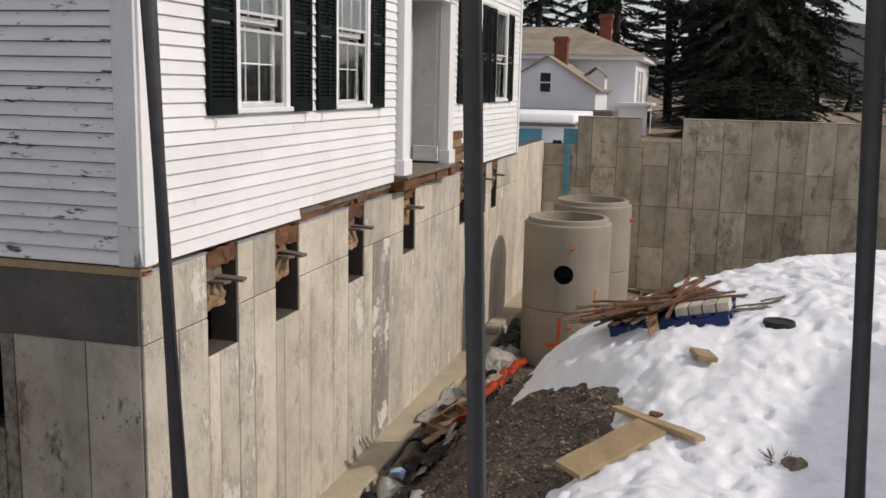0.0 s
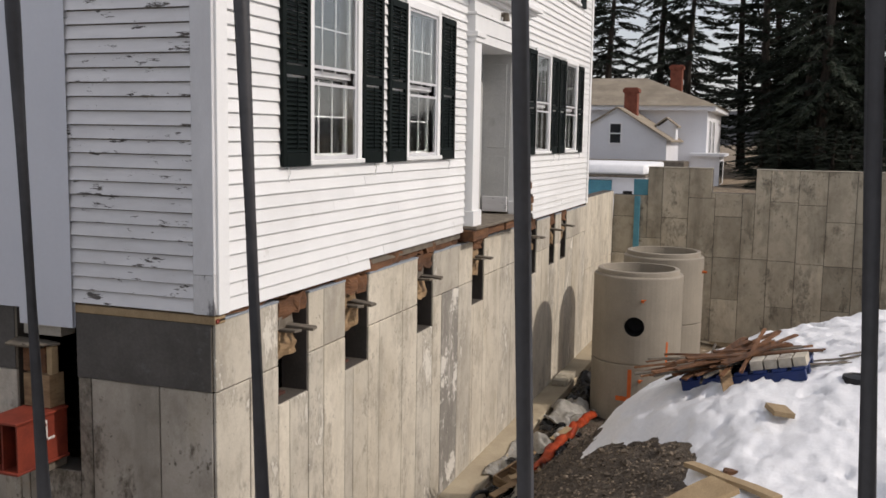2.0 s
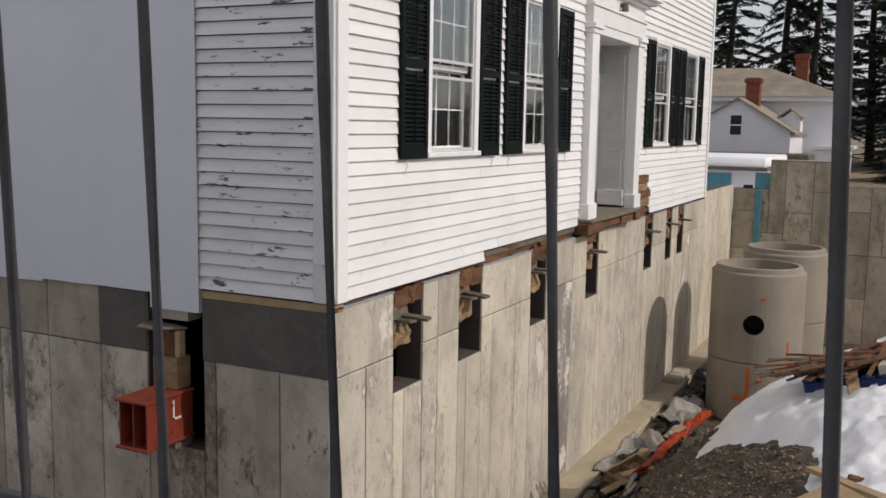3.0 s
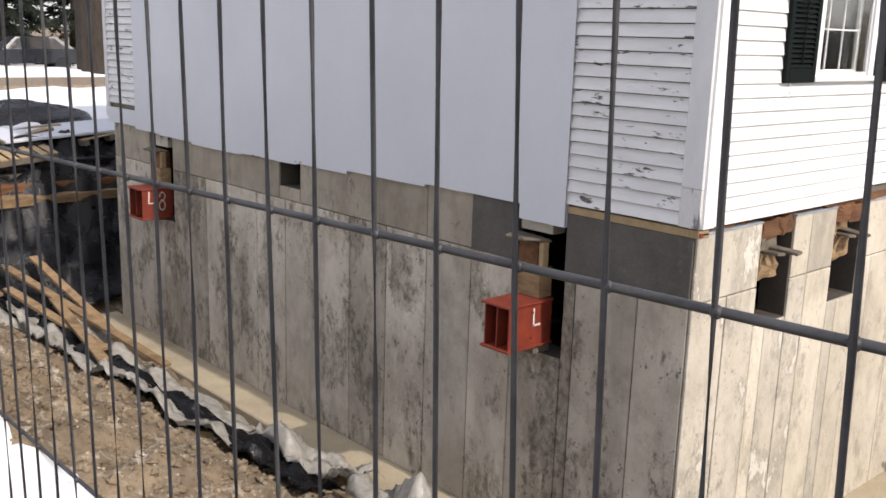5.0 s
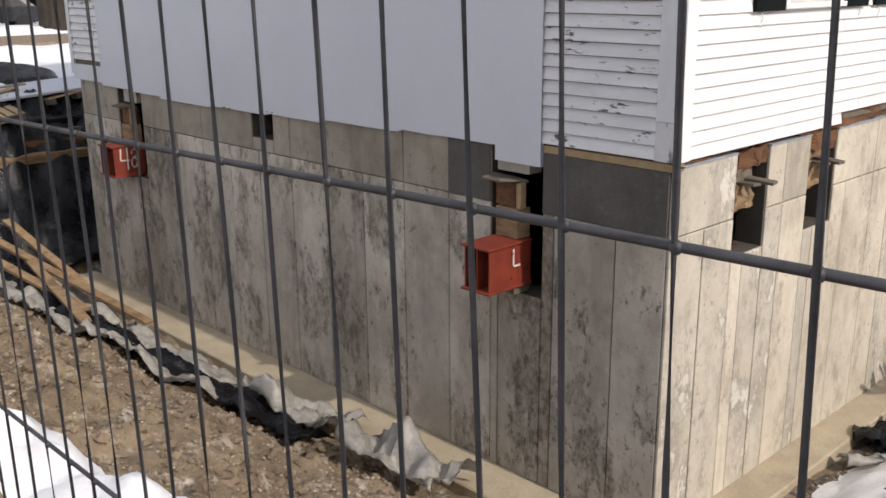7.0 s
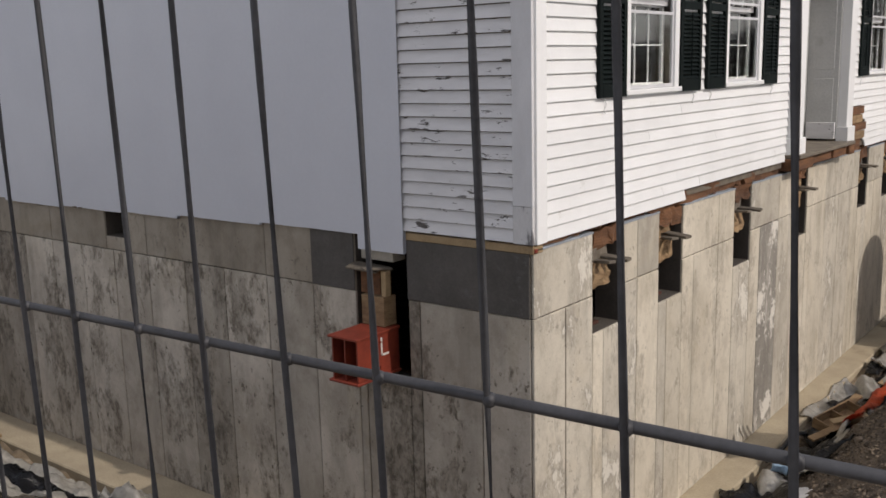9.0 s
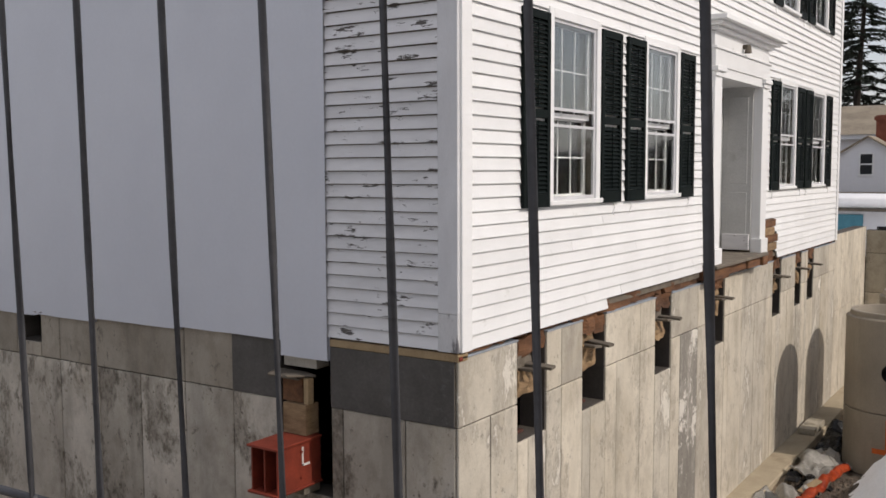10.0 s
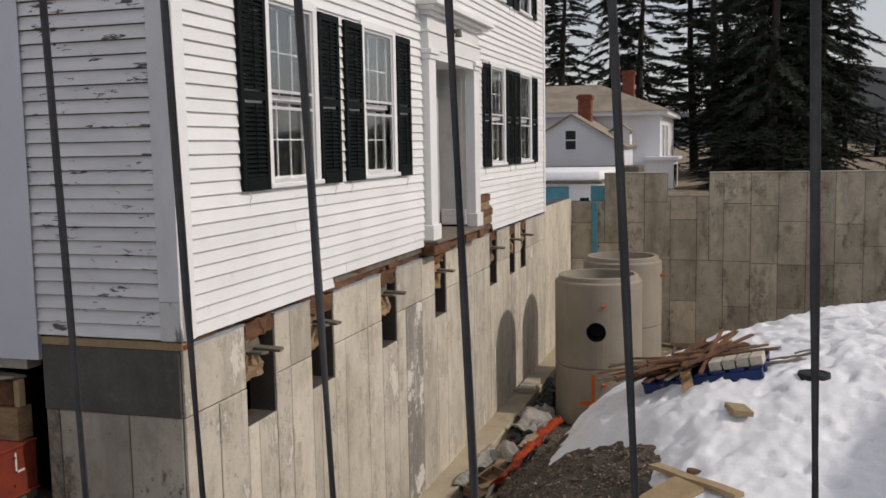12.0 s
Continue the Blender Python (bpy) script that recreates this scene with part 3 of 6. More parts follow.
def form_wall(name, length, rows, holes, place, material, label, row_material=None, offset=0.0, thick=CORE, columns=None, width=PANEL, wide_top=1, core_from=0.0):
    """A cast wall from 0 to length along its own x, facing its own -y. rows: heights of the joints from the bottom up;
    holes: (a0, a1, z0, z1). Each form's face is a part, with the seam between two faces recessed."""
    root = thing(name, label=label, category="concrete wall", kind="structure")
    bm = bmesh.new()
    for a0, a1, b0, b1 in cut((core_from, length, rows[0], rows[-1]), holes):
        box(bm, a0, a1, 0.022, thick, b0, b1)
    part("core", bm, M["concrete_core_shaded"], root)
    a = -offset
    k = 0
    while a < length:
        own = columns[k % len(columns)] if columns else rows
        for r in range(len(own) - 1):
            reach = a + width
            if wide_top > 1 and r == len(own) - 2:    # the topmost lift was cast in wider forms
                if k % wide_top:
                    continue
                reach = a + width * wide_top
            for c in cut((max(a, 0), min(reach, length), own[r], own[r + 1]), holes):
                proud = random.uniform(-0.003, 0.003)
                bm = bmesh.new()
                g = 0.005
                a0, a1, b0, b1 = c[0] + g, c[1] - g, c[2] + g, c[3] - g
                lip = 0.007
                if a1 - a0 < 0.03 or b1 - b0 < 0.03:
                    bm.free()
                    continue
                back = [bm.verts.new(p) for p in ((a0, 0.024, b0), (a1, 0.024, b0), (a1, 0.024, b1), (a0, 0.024, b1))]
                mid = [bm.verts.new(p) for p in ((a0, proud + 0.005, b0), (a1, proud + 0.005, b0), (a1, proud + 0.005, b1), (a0, proud + 0.005, b1))]
                face = [bm.verts.new(p) for p in ((a0 + lip, proud, b0 + lip), (a1 - lip, proud, b0 + lip), (a1 - lip, proud, b1 - lip), (a0 + lip, proud, b1 - lip))]
                bm.faces.new(face)
                bm.faces.new(back[::-1])
                for i in range(4):
                    j = (i + 1) % 4
                    bm.faces.new((mid[i], mid[j], face[j], face[i]))
                    bm.faces.new((back[i], back[j], mid[j], mid[i]))
                mat = row_material(r, (c[0] + c[1]) / 2) if row_material else material
                part("concrete_panel", bm, mat, root)
        a += width
        k += 1
    root.matrix_world = place
    return root


WALL_LOW, WALL_TOP = -3.06, -0.06
FRONT_POCKETS = [(0.89, 1.40), (2.12, 2.64), (3.95, 4.44), (5.90, 6.40), (8.78, 9.26), (10.15, 10.58), (11.02, 11.48)]
SIDE_POCKETS = [(1.22, 1.80, -1.33), (5.08, 5.50, -0.43), (8.12, 8.80, -1.30)]    # distance from the corner, bottom

front_holes = [(a, b, -0.905, 1.0) for a, b in FRONT_POCKETS]
side_holes = [(HOUSE_W - b, HOUSE_W - a, z, 1.0) for a, b, z in SIDE_POCKETS]
LOW_JOINT = -0.58

FRONT_MIX = ("concrete_pale", "concrete_grey", "concrete_pale", "concrete_pale", "concrete_grey")


def front_material(r, a):
    if 4.7 < a < 5.3 and r == 0:
        return M["concrete_bloom"]
    return M[FRONT_MIX[int(a * 7.3 + r) % 5]]


# the long wall along the house and past it, facing +x
form_wall("wall_front", HOUSE_L, [WALL_LOW, LOW_JOINT, WALL_TOP], front_holes, Matrix.Translation((0, 0, 0)) @ pose(0, 0, 0, 0, 0, 90), M["concrete_pale"],
          "tall sunlit cast-concrete foundation wall with vertical form seams", front_material, offset=0.15, core_from=0.03, wide_top=3)
form_wall("wall_front_far", WALL_END - HOUSE_L, [WALL_LOW, -1.4, 0.08], [], pose(0, HOUSE_L + 0.004, 0, 0, 0, 90), M["concrete_pale"],
          "pale cast-concrete retaining wall running on past the house")


def side_material(r, a):
    x = a - HOUSE_W
    if r == 1:
        return M["concrete_band"]
    return M["concrete_stained"] if any(lo < x < hi for lo, hi in ((-1.72, -1.08), (-4.2, -3.55), (-7.9, -7.2), (-8.5, -7.9))) else M["concrete_mottled"]


# the wall on the shaded side, facing -y
form_wall("wall_side", HOUSE_W - 0.03, [WALL_LOW, LOW_JOINT, WALL_TOP], side_holes, pose(-HOUSE_W, 0, 0), M["concrete_mottled"],
          "shaded grey cast-concrete foundation wall with dark stains", side_material, offset=0.33, wide_top=3)
for nm, x0, x1 in (("parge_corner", -1.215, -0.035), ("parge_patch", -2.32, -1.805)):
    bm = bmesh.new()
    box(bm, x0, x1, -0.008, 0.003, LOW_JOINT + 0.002, -0.085, 0.003)
    solo("damp_concrete_band", bm, M["concrete_dark"], "dark freshly poured concrete band at the top of the wall", "concrete patch", kind="structure")

# the wall that closes the pit, facing -y, stepped along its top
FAR_Y = WALL_END
far_holes = [(0.0, 0.78, 0.0, 2), (2.21, 3.14, 0.11, 2)]
form_wall("wall_far", 12.0, [-3.3, -2.45, -1.42, -0.45, 0.64], far_holes, pose(0, FAR_Y, 0), M["concrete"], "stepped cast-concrete retaining wall with mottled form panels",
          offset=0.058, width=0.586, columns=[(-3.3, -1.36, -0.5, 0.64), (-3.3, -2.3, -0.98, 0.64), (-3.3, -1.36, -0.5, 0.64), (-3.3, -1.36, -0.02, 0.64), (-3.3, -2.3, -1.35, -0.42, 0.64), (-3.3, -1.35, 0.64),
                                              (-3.3, -2.4, -1.36, -0.05, 0.64), (-3.3, -1.4, -0.1, 0.64), (-3.3, -2.4, -1.42, -0.45, 0.64), (-3.3, -1.42, -0.46, 0.64)])
bm = bmesh.new()
for a, b, z in ((0.78, 2.21, 0.64), (3.14, 12.0, 0.64)):
    box(bm, a, b, FAR_Y - 0.012, FAR_Y + CORE, z + 0.003, z + 0.02)
solo("wall_cap", bm, M["concrete_pale"], "pale trowelled top edge of the retaining wall", "wall cap", kind="structure")
# the remaining sides of the pit, out of view
bm = bmesh.new()
box(bm, 12.0, 12.25, -1.0, FAR_Y + 0.26, -3.3, 0.2)
solo("wall_east", bm, M["concrete"], "plain concrete wall closing the pit", "concrete wall", kind="structure")

# unseen block added to the east, out of view; its shadow lies over the snow
east = thing("east_building", label="unseen plain block added east of the pit to shade the snow", category="building", kind="structure")
box_part("wall", (17.0, 26.0, -16.0, 4.05, -0.8, 7.0), M["concrete_grey"], east)
box_part("roof", (16.8, 26.2, -16.2, 4.2, 7.0, 7.35), M["shingle_dark"], east)

# footings
bm = bmesh.new()
box(bm, -0.05, 0.36, -0.48, WALL_END - 0.02, -3.36, WALL_LOW + 0.004, 0.015)
solo("footing_front", bm, M["footing"], "muddy concrete strip footing under the front wall", "footing", kind="structure")
bm = bmesh.new()
box(bm, -HOUSE_W - 0.3, -0.052, -0.48, 0.05, -3.34, WALL_LOW + 0.002, 0.015)
solo("footing_side", bm, M["footing"], "sandy concrete strip footing under the side wall", "footing", kind="structure")

# ---------------------------------------------------------------- the white clapboard house
EAVE = 5.9
FLOOR_Z = 0.02
WIN_W, WIN_Z0, WIN_Z1 = 0.86, 1.06, 2.58
UP_Z0, UP_Z1 = 3.72, 5.15
WIN_Y = [1.86, 3.97, 9.31, 11.40]
UP_Y = [6.64, 9.31, 11.40]
DOOR0, DOOR1, DOOR_TOP = 5.74, 7.56, 2.48

house = thing("clapboard_house", label="white clapboard house with green shutters raised on a new concrete foundation", category="house")
openings = [(y - WIN_W / 2, y + WIN_W / 2, WIN_Z0, WIN_Z1) for y in WIN_Y] + [(y - WIN_W / 2, y + WIN_W / 2, UP_Z0, UP_Z1) for y in UP_Y] + [(DOOR0, DOOR1, -0.1, DOOR_TOP)]
bm = bmesh.new()
for a0, a1, b0, b1 in cut((0.13, HOUSE_L - 0.13, FLOOR_Z, EAVE), openings):
    box(bm, -0.15, -0.012, a0, a1, b0, b1)
part("front_sheathing", bm, M["grey_wood"], house)
bm = bmesh.new()
box(bm, -10.1, -0.13, 0.012, 0.15, FLOOR_Z, EAVE)
part("side_sheathing", bm, M["grey_wood"], house)
bm = bmesh.new()
box(bm, -10.1, -9.95, 0.15, HOUSE_L, FLOOR_Z, EAVE)
box(bm, -9.95, -0.15, HOUSE_L - 0.15, HOUSE_L, FLOOR_Z, EAVE)
part("rear_wall", bm, M["white"], house)
# unseen walls, added so that sky light does not leak into the basement
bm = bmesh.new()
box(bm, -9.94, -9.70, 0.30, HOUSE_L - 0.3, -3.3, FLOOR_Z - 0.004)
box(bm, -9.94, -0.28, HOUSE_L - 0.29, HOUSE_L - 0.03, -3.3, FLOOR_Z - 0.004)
solo("wall_basement_rear", bm, M["concrete_core_shaded"], "unseen plain walls added to keep light out of the basement", "concrete wall", kind="structure")
# assumed floors and partition, near-black to stand in for unlit rooms
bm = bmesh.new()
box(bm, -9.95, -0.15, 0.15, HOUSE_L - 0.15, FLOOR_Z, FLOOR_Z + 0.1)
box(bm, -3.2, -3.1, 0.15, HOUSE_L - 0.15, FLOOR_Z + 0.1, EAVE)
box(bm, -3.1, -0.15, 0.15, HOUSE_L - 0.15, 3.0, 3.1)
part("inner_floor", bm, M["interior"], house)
bm = bmesh.new()
v = [bm.verts.new(p) for p in ((-10.4, -0.35, EAVE), (0.35, -0.35, EAVE), (0.35, HOUSE_L + 0.35, EAVE), (-10.4, HOUSE_L + 0.35, EAVE), (-5.0, -0.35, EAVE + 3.2), (-5.0, HOUSE_L + 0.35, EAVE + 3.2))]
for q in ((0, 1, 2, 3), (1, 4, 5, 2), (0, 3, 5, 4), (0, 4, 1), (3, 2, 5)):
    bm.faces.new([v[i] for i in q])
part("roof", bm, M["shingle"], house)

BOARD = 0.1016


def clapboard(length, height=BOARD, gap=-0.012):
    """One tapered board along its own x, facing -y, its lower edge at z = 0. A gap leaves the joint above it open."""
    bm = bmesh.new()
    top = height - gap
    prof = ((0.0, 0.019), (-0.009, 0.019), (-0.027, 0.0), (-0.027, 0.004), (-0.005, top), (0.0, top))
    rings = [[bm.verts.new((x, y, z)) for y, z in prof] for x in (0, length)]
    n = len(prof)
    for i in range(n):
        j = (i + 1) % n
        bm.faces.new((rings[0][i], rings[0][j], rings[1][j], rings[1][i]))
    bm.faces.new(rings[0])
    bm.faces.new(rings[1][::-1])
    return bm


board_meshes = {}


def put_board(parent, length, at, turn, material, name):
    key = (round(length, 2), name)
    if key not in board_meshes:
        board_meshes[key] = mesh_of(clapboard(length, gap=-0.012 if name == "f" else 0.0075), "clapboard", material)
    ob = new("clapboard", board_meshes[key])
    ob.parent = parent
    ob.matrix_basis = pose(*at, 0, 0, turn)


front_siding = thing("front_siding", label="white painted clapboard siding in bright sun", category="siding", kind="structure")
keep_out = [(y - 0.515, y + 0.515, WIN_Z0 - 0.04, WIN_Z1 + 0.10) for y in WIN_Y] + [(y - 0.515, y + 0.515, UP_Z0 - 0.04, UP_Z1 + 0.1) for y in UP_Y]
keep_out += [(5.46, 7.84, -0.2, 3.02)]
row = 0
z = -0.005
while z < EAVE - 0.1:
    spans = [(0.145, HOUSE_L - 0.15)]
    holes = [h for h in keep_out if h[2] < z + 0.05 < h[3]]
    for h0, h1, *_ in holes:
        nxt = []
        for a, b in spans:
            if h1 <= a or h0 >= b:
                nxt.append((a, b))
            else:
                if h0 - a > 0.03:
                    nxt.append((a, h0))
                if b - h1 > 0.03:
                    nxt.append((h1, b))
        spans = nxt
    for a, b in spans:
        if row == 0:
            if a < 1:
                b = 2.62
            elif a > 5:
                a = 8.9
        if a > 7.8 and a < 8 and z < 0.55:
            a = 8.72 - 0.1 * (row % 3) + 0.14 * (row % 2)
        seam = 0.0
        if b - a > 3.0:
            seam = a + (b - a) * random.uniform(0.3, 0.7)
            put_board(front_siding, round(seam - a, 2) - 0.002, (0, a, z), 90, M["white"], "f")
            a = seam
        put_board(front_siding, b - a, (0, a, z), 90, M["white"], "f")
    z += BOARD
    row += 1

side_siding = thing("side_siding", label="weathered clapboard siding with peeling paint", category="siding", kind="structure")
z = -0.005
while z < EAVE - 0.1:
    put_board(side_siding, 1.22, (-1.37, 0, z), 0, M["worn"], "s")
    if z > 0.12:
        put_board(side_siding, 0.95, (-10.02, 0, z), 0, M["worn"], "t")
    z += BOARD

# corner boards
bm = bmesh.new()
box(bm, -0.16, 0.012, -0.032, 0.0, 0.272, EAVE, 0.003)
part("corner_board", bm, M["trim_grey"], house, "weathered grey-white corner board")
bm = bmesh.new()
box(bm, -0.16, 0.012, -0.032, 0.0, -0.012, 0.27, 0.003)
part("corner_board", bm, M["trim_bare"], house, "bare grey foot of the corner board")
bm = bmesh.new()
box(bm, -0.001, 0.032, 0.001, 0.14, -0.012, EAVE, 0.003)
part("corner_board", bm, M["white"], house)
bm = bmesh.new()
box(bm, -0.001, 0.032, HOUSE_L - 0.14, HOUSE_L, -0.012, EAVE, 0.003)
part("corner_board", bm, M["white"], house)
bm = bmesh.new()
box(bm, -10.12, -10.02, -0.032, 0.0, -0.012, EAVE, 0.003)
part("corner_board", bm, M["trim_grey"], house)

# the painted sheets that cover the middle of the shaded side
cover = thing("grey_wall_panel", label="pale grey painted plywood sheets over the side wall", category="wall panel", kind="structure")
SHEETS = [(-1.72, -1.22, -0.20), (-2.94, -1.72, -0.075), (-4.16, -2.94, -0.10), (-5.12, -4.16, -0.135), (-6.3, -5.12, -0.15), (-7.5, -6.3, -0.17), (-8.4, -7.5, -0.14), (-9.14, -8.4, -0.12)]
bm = bmesh.new()
box(bm, -10.06, -9.142, -0.03, -0.002, -0.085, 0.13)
part("sheet", bm, M["sheet"], cover)
for x0, x1, zb in SHEETS:
    bm = bmesh.new()
    n = 12
    for k in range(n):
        a, b = x0 + (x1 - x0) * k / n, x0 + (x1 - x0) * (k + 1) / n
        za, zb2 = (zb + 0.004 * fbm(q, 0, 2.5, 4.0) for q in (a, b))
        vs = [bm.verts.new(p) for p in ((a, -0.038, za), (b, -0.038, zb2), (b, -0.038, EAVE), (a, -0.038, EAVE), (a, -0.002, za), (b, -0.002, zb2), (b, -0.002, EAVE), (a, -0.002, EAVE))]
        for q in ((0, 1, 2, 3), (5, 4, 7, 6), (4, 5, 1, 0), (3, 2, 6, 7)):
            bm.faces.new([vs[i] for i in q])
    bmesh.ops.remove_doubles(bm, verts=bm.verts, dist=0.0005)
    part("sheet", bm, M["sheet"], cover)

# sill timbers, visible between siding and concrete
bm = bmesh.new()
box(bm, -1.215, 0.006, -0.014, 0.12, -0.083, -0.022, 0.004)
solo("sill_strip", bm, M["lumber"], "new yellow lumber sill strip under the corner siding", "sill", kind="structure")
for a, b in zip([0.03] + [p[1] for p in FRONT_POCKETS], [p[0] for p in FRONT_POCKETS] + [HOUSE_L - 0.02]):
    bm = bmesh.new()
    box(bm, -0.2, 0.006, a + 0.004, b - 0.004, WALL_TOP - 0.004, WALL_TOP + 0.012, 0.002)
    solo("sill_seal", bm, M["seal"], "pale blue foam seal on top of the concrete wall", "seal", "foam sill seals")
a = 0.03
while a < HOUSE_L - 0.3:
    l = random.uniform(0.5, 1.3)
    b = min(a + l, HOUSE_L - 0.05)
    bm = bmesh.new()
    d = random.uniform(0.0, 0.035)
    top = random.uniform(0.07, 0.10)
    rough_box(bm, (-0.13 - d, (a + b) / 2, (WALL_TOP + 0.020 + top) / 2), (0.235, b - a + 0.01, top - WALL_TOP - 0.012), (random.uniform(-1, 1), 0, 0), 0.032, 7, a)
    solo("sill_timber", bm, M["timber"], "rotted brown sill timber on the concrete wall", "timber", "sill timbers")
    a = b
bm = bmesh.new()
box(bm, -9.9, -1.3, 0.03, 0.25, -0.057, 0.02, 0.006)
solo("side_sill", bm, M["timber"], "dark old sill timber under the side wall", "sill", kind="structure")

# ---- windows with shutters


def window(at_z0, at_z1):
    """A double-hung window with storm sash, at the wall's face, its middle at y = 0; parts under one empty."""
    root = thing("window_unit", label="double-hung sash window in a white wooden frame", category="window", group="house windows")
    w, zm = WIN_W / 2, at_z0 + (at_z1 - at_z0) * 0.46
    bm = bmesh.new()
    for y0, y1, z0, z1 in ((-w - 0.085, -w, at_z0 - 0.03, at_z1 + 0.08), (w, w + 0.085, at_z0 - 0.03, at_z1 + 0.08), (-w, w, at_z1, at_z1 + 0.08)):
        box(bm, -0.13, 0.028, y0, y1, z0, z1, 0.004)
    part("frame", bm, M["white"], root)
    box_part("sill", (-0.13, 0.055, -w - 0.1, w + 0.1, at_z0 - 0.045, at_z0 - 0.002), M["white"], root, bevel=0.006)
    # storm frame in aluminium grey
    bm = bmesh.new()
    for y0, y1, z0, z1 in ((-w, -w + 0.03, at_z0, at_z1), (w - 0.03, w, at_z0, at_z1), (-w + 0.03, w - 0.03, at_z1 - 0.03, at_z1), (-w + 0.03, w - 0.03, at_z0, at_z0 + 0.03),
                           (-w + 0.03, w - 0.03, zm + 0.06, zm + 0.085), (-w + 0.03, w - 0.03, zm - 0.08, zm - 0.055)):
        box(bm, -0.012, 0.008, y0, y1, z0, z1)
    part("storm_frame", bm, M["storm"], root, "grey-white aluminium storm frame")
    for z0, z1 in ((at_z0 + 0.03, zm - 0.08), (zm + 0.085, at_z1 - 0.03)):
        bm = bmesh.new()
        box(bm, -0.004, -0.001, -w + 0.03, w - 0.03, z0, z1)
        part("storm_pane", bm, M["glass"], root).visible_shadow = False
    for name, z0, z1, x in (("upper_sash", zm, at_z1, -0.05), ("lower_sash", at_z0, zm + 0.03, -0.085)):
        bm = bmesh.new()
        e = 0.045
        for y0, y1, a, b in ((-w, -w + e, z0, z1), (w - e, w, z0, z1), (-w + e, w - e, z1 - e, z1), (-w + e, w - e, z0, z0 + e)):
            box(bm, x - 0.03, x, y0, y1, a, b)
        for k in (1, 2):
            c = -w + e + (2 * w - 2 * e) * k / 3
            box(bm, x - 0.02, x - 0.004, c - 0.0055, c + 0.0055, z0 + e, z1 - e)
        zc = (z0 + z1) / 2
        box(bm, x - 0.0205, x - 0.0035, -w + e, w - e, zc - 0.0055, zc + 0.0055)
        sash = part(name, bm, M["trim_grey"] if name == "upper_sash" else M["white"], root)
        for i in range(3):
            for j in range(2):
                y0 = -w + e + (2 * w - 2 * e) * i / 3
                bm = bmesh.new()
                za, zb = (z0 + e, zc) if j == 0 else (zc, z1 - e)
                box(bm, x - 0.014, x - 0.011, y0 + 0.006, y0 + (2 * w - 2 * e) / 3 - 0.006, za + 0.006, zb - 0.006)
                pn = part("pane", bm, M["glass"], sash)
                pn.visible_shadow = False
    return root


def shutter(z0, z1, width=0.455):
    """A louvred shutter, facing +x, its middle at y = 0."""
    root = thing("shutter", label="dark green louvred wooden shutter", category="shutter", group="window shutters")
    w = width / 2
    bm = bmesh.new()
    zm = z0 + (z1 - z0) * 0.48
    for y0, y1, a, b in ((-w, -w + 0.055, z0, z1), (w - 0.055, w, z0, z1), (-w + 0.055, w - 0.055, z0, z0 + 0.11), (-w + 0.055, w - 0.055, z1 - 0.07, z1), (-w + 0.055, w - 0.055, zm - 0.035, zm + 0.035)):
        box(bm, 0.022, 0.056, y0, y1, a, b, 0.003)
    frame_part = part("frame", bm, M["green"], root)
    zc = z0 + 0.13
    bm = bmesh.new()
    turned_box(bm, (0, 0, 0), (0.007, 2 * w - 0.11, 0.042), (0, -40, 0))
    slat = mesh_of(bm, "slat", M["green"])
    while zc < z1 - 0.085:
        if abs(zc - zm) > 0.05:
            s = new("slat", slat)
            s.parent = root
            s.location = (0.040, 0, zc)
        zc += 0.037
    bm = bmesh.new()
    tube(bm, (0.058, 0, z0 + 0.14), (0.058, 0, zm - 0.06), 0.006, sides=5)
    tube(bm, (0.058, 0, zm + 0.06), (0.058, 0, z1 - 0.1), 0.006, sides=5)
    part("tilt_rod", bm, M["green"], root)
    return root


def shutter_hook(at):
    """A bent wire holdback that hangs under a shutter."""
    bm = bmesh.new()
    pts = [(0, 0, 0.03), (0.015, 0.005, 0.0), (0.02, 0.02, -0.03), (0.015, 0.0, -0.06), (0.018, -0.02, -0.08), (0.02, -0.005, -0.095)]
    tube_line(bm, pts, 0.006, 5)
    solo("shutter_hook", bm, M["white"], "white painted iron shutter holdback on the siding", "hook", "shutter hooks", at=Matrix.Translation(at))


master_window, master_up = window(WIN_Z0, WIN_Z1), window(UP_Z0, UP_Z1)
master_shutter, master_shutter_up = shutter(1.01, 2.60), shutter(3.68, 5.17)
for k, y in enumerate(WIN_Y):
    if k == 0:
        master_window.location = (0.012, y, 0)
    else:
        copy_thing(master_window, Matrix.Translation((0.012, y, 0)))
    for s in (-1, 1):
        at = (0.0, y + s * (0.515 + 0.235), 0)
        if k == 0 and s == -1:
            master_shutter.location = at
        else:
            copy_thing(master_shutter, Matrix.Translation(at) @ pose(0, 0, 0, 0, 0, random.uniform(-1.2, 1.2)))
        shutter_hook((0.016, at[1] + s * 0.1, 0.985))
for k, y in enumerate(UP_Y):
    if k == 0:
        master_up.location = (0.012, y, 0)
    else:
        copy_thing(master_up, Matrix.Translation((0.012, y, 0)))
    for s in (-1, 1):
        at = (0.0, y + s * 0.75, 0)
        if k == 0 and s == -1:
            master_shutter_up.location = at
        else:
            copy_thing(master_shutter_up, Matrix.Translation(at))
        shutter_hook((0.016, at[1] + s * 0.1, 3.655))

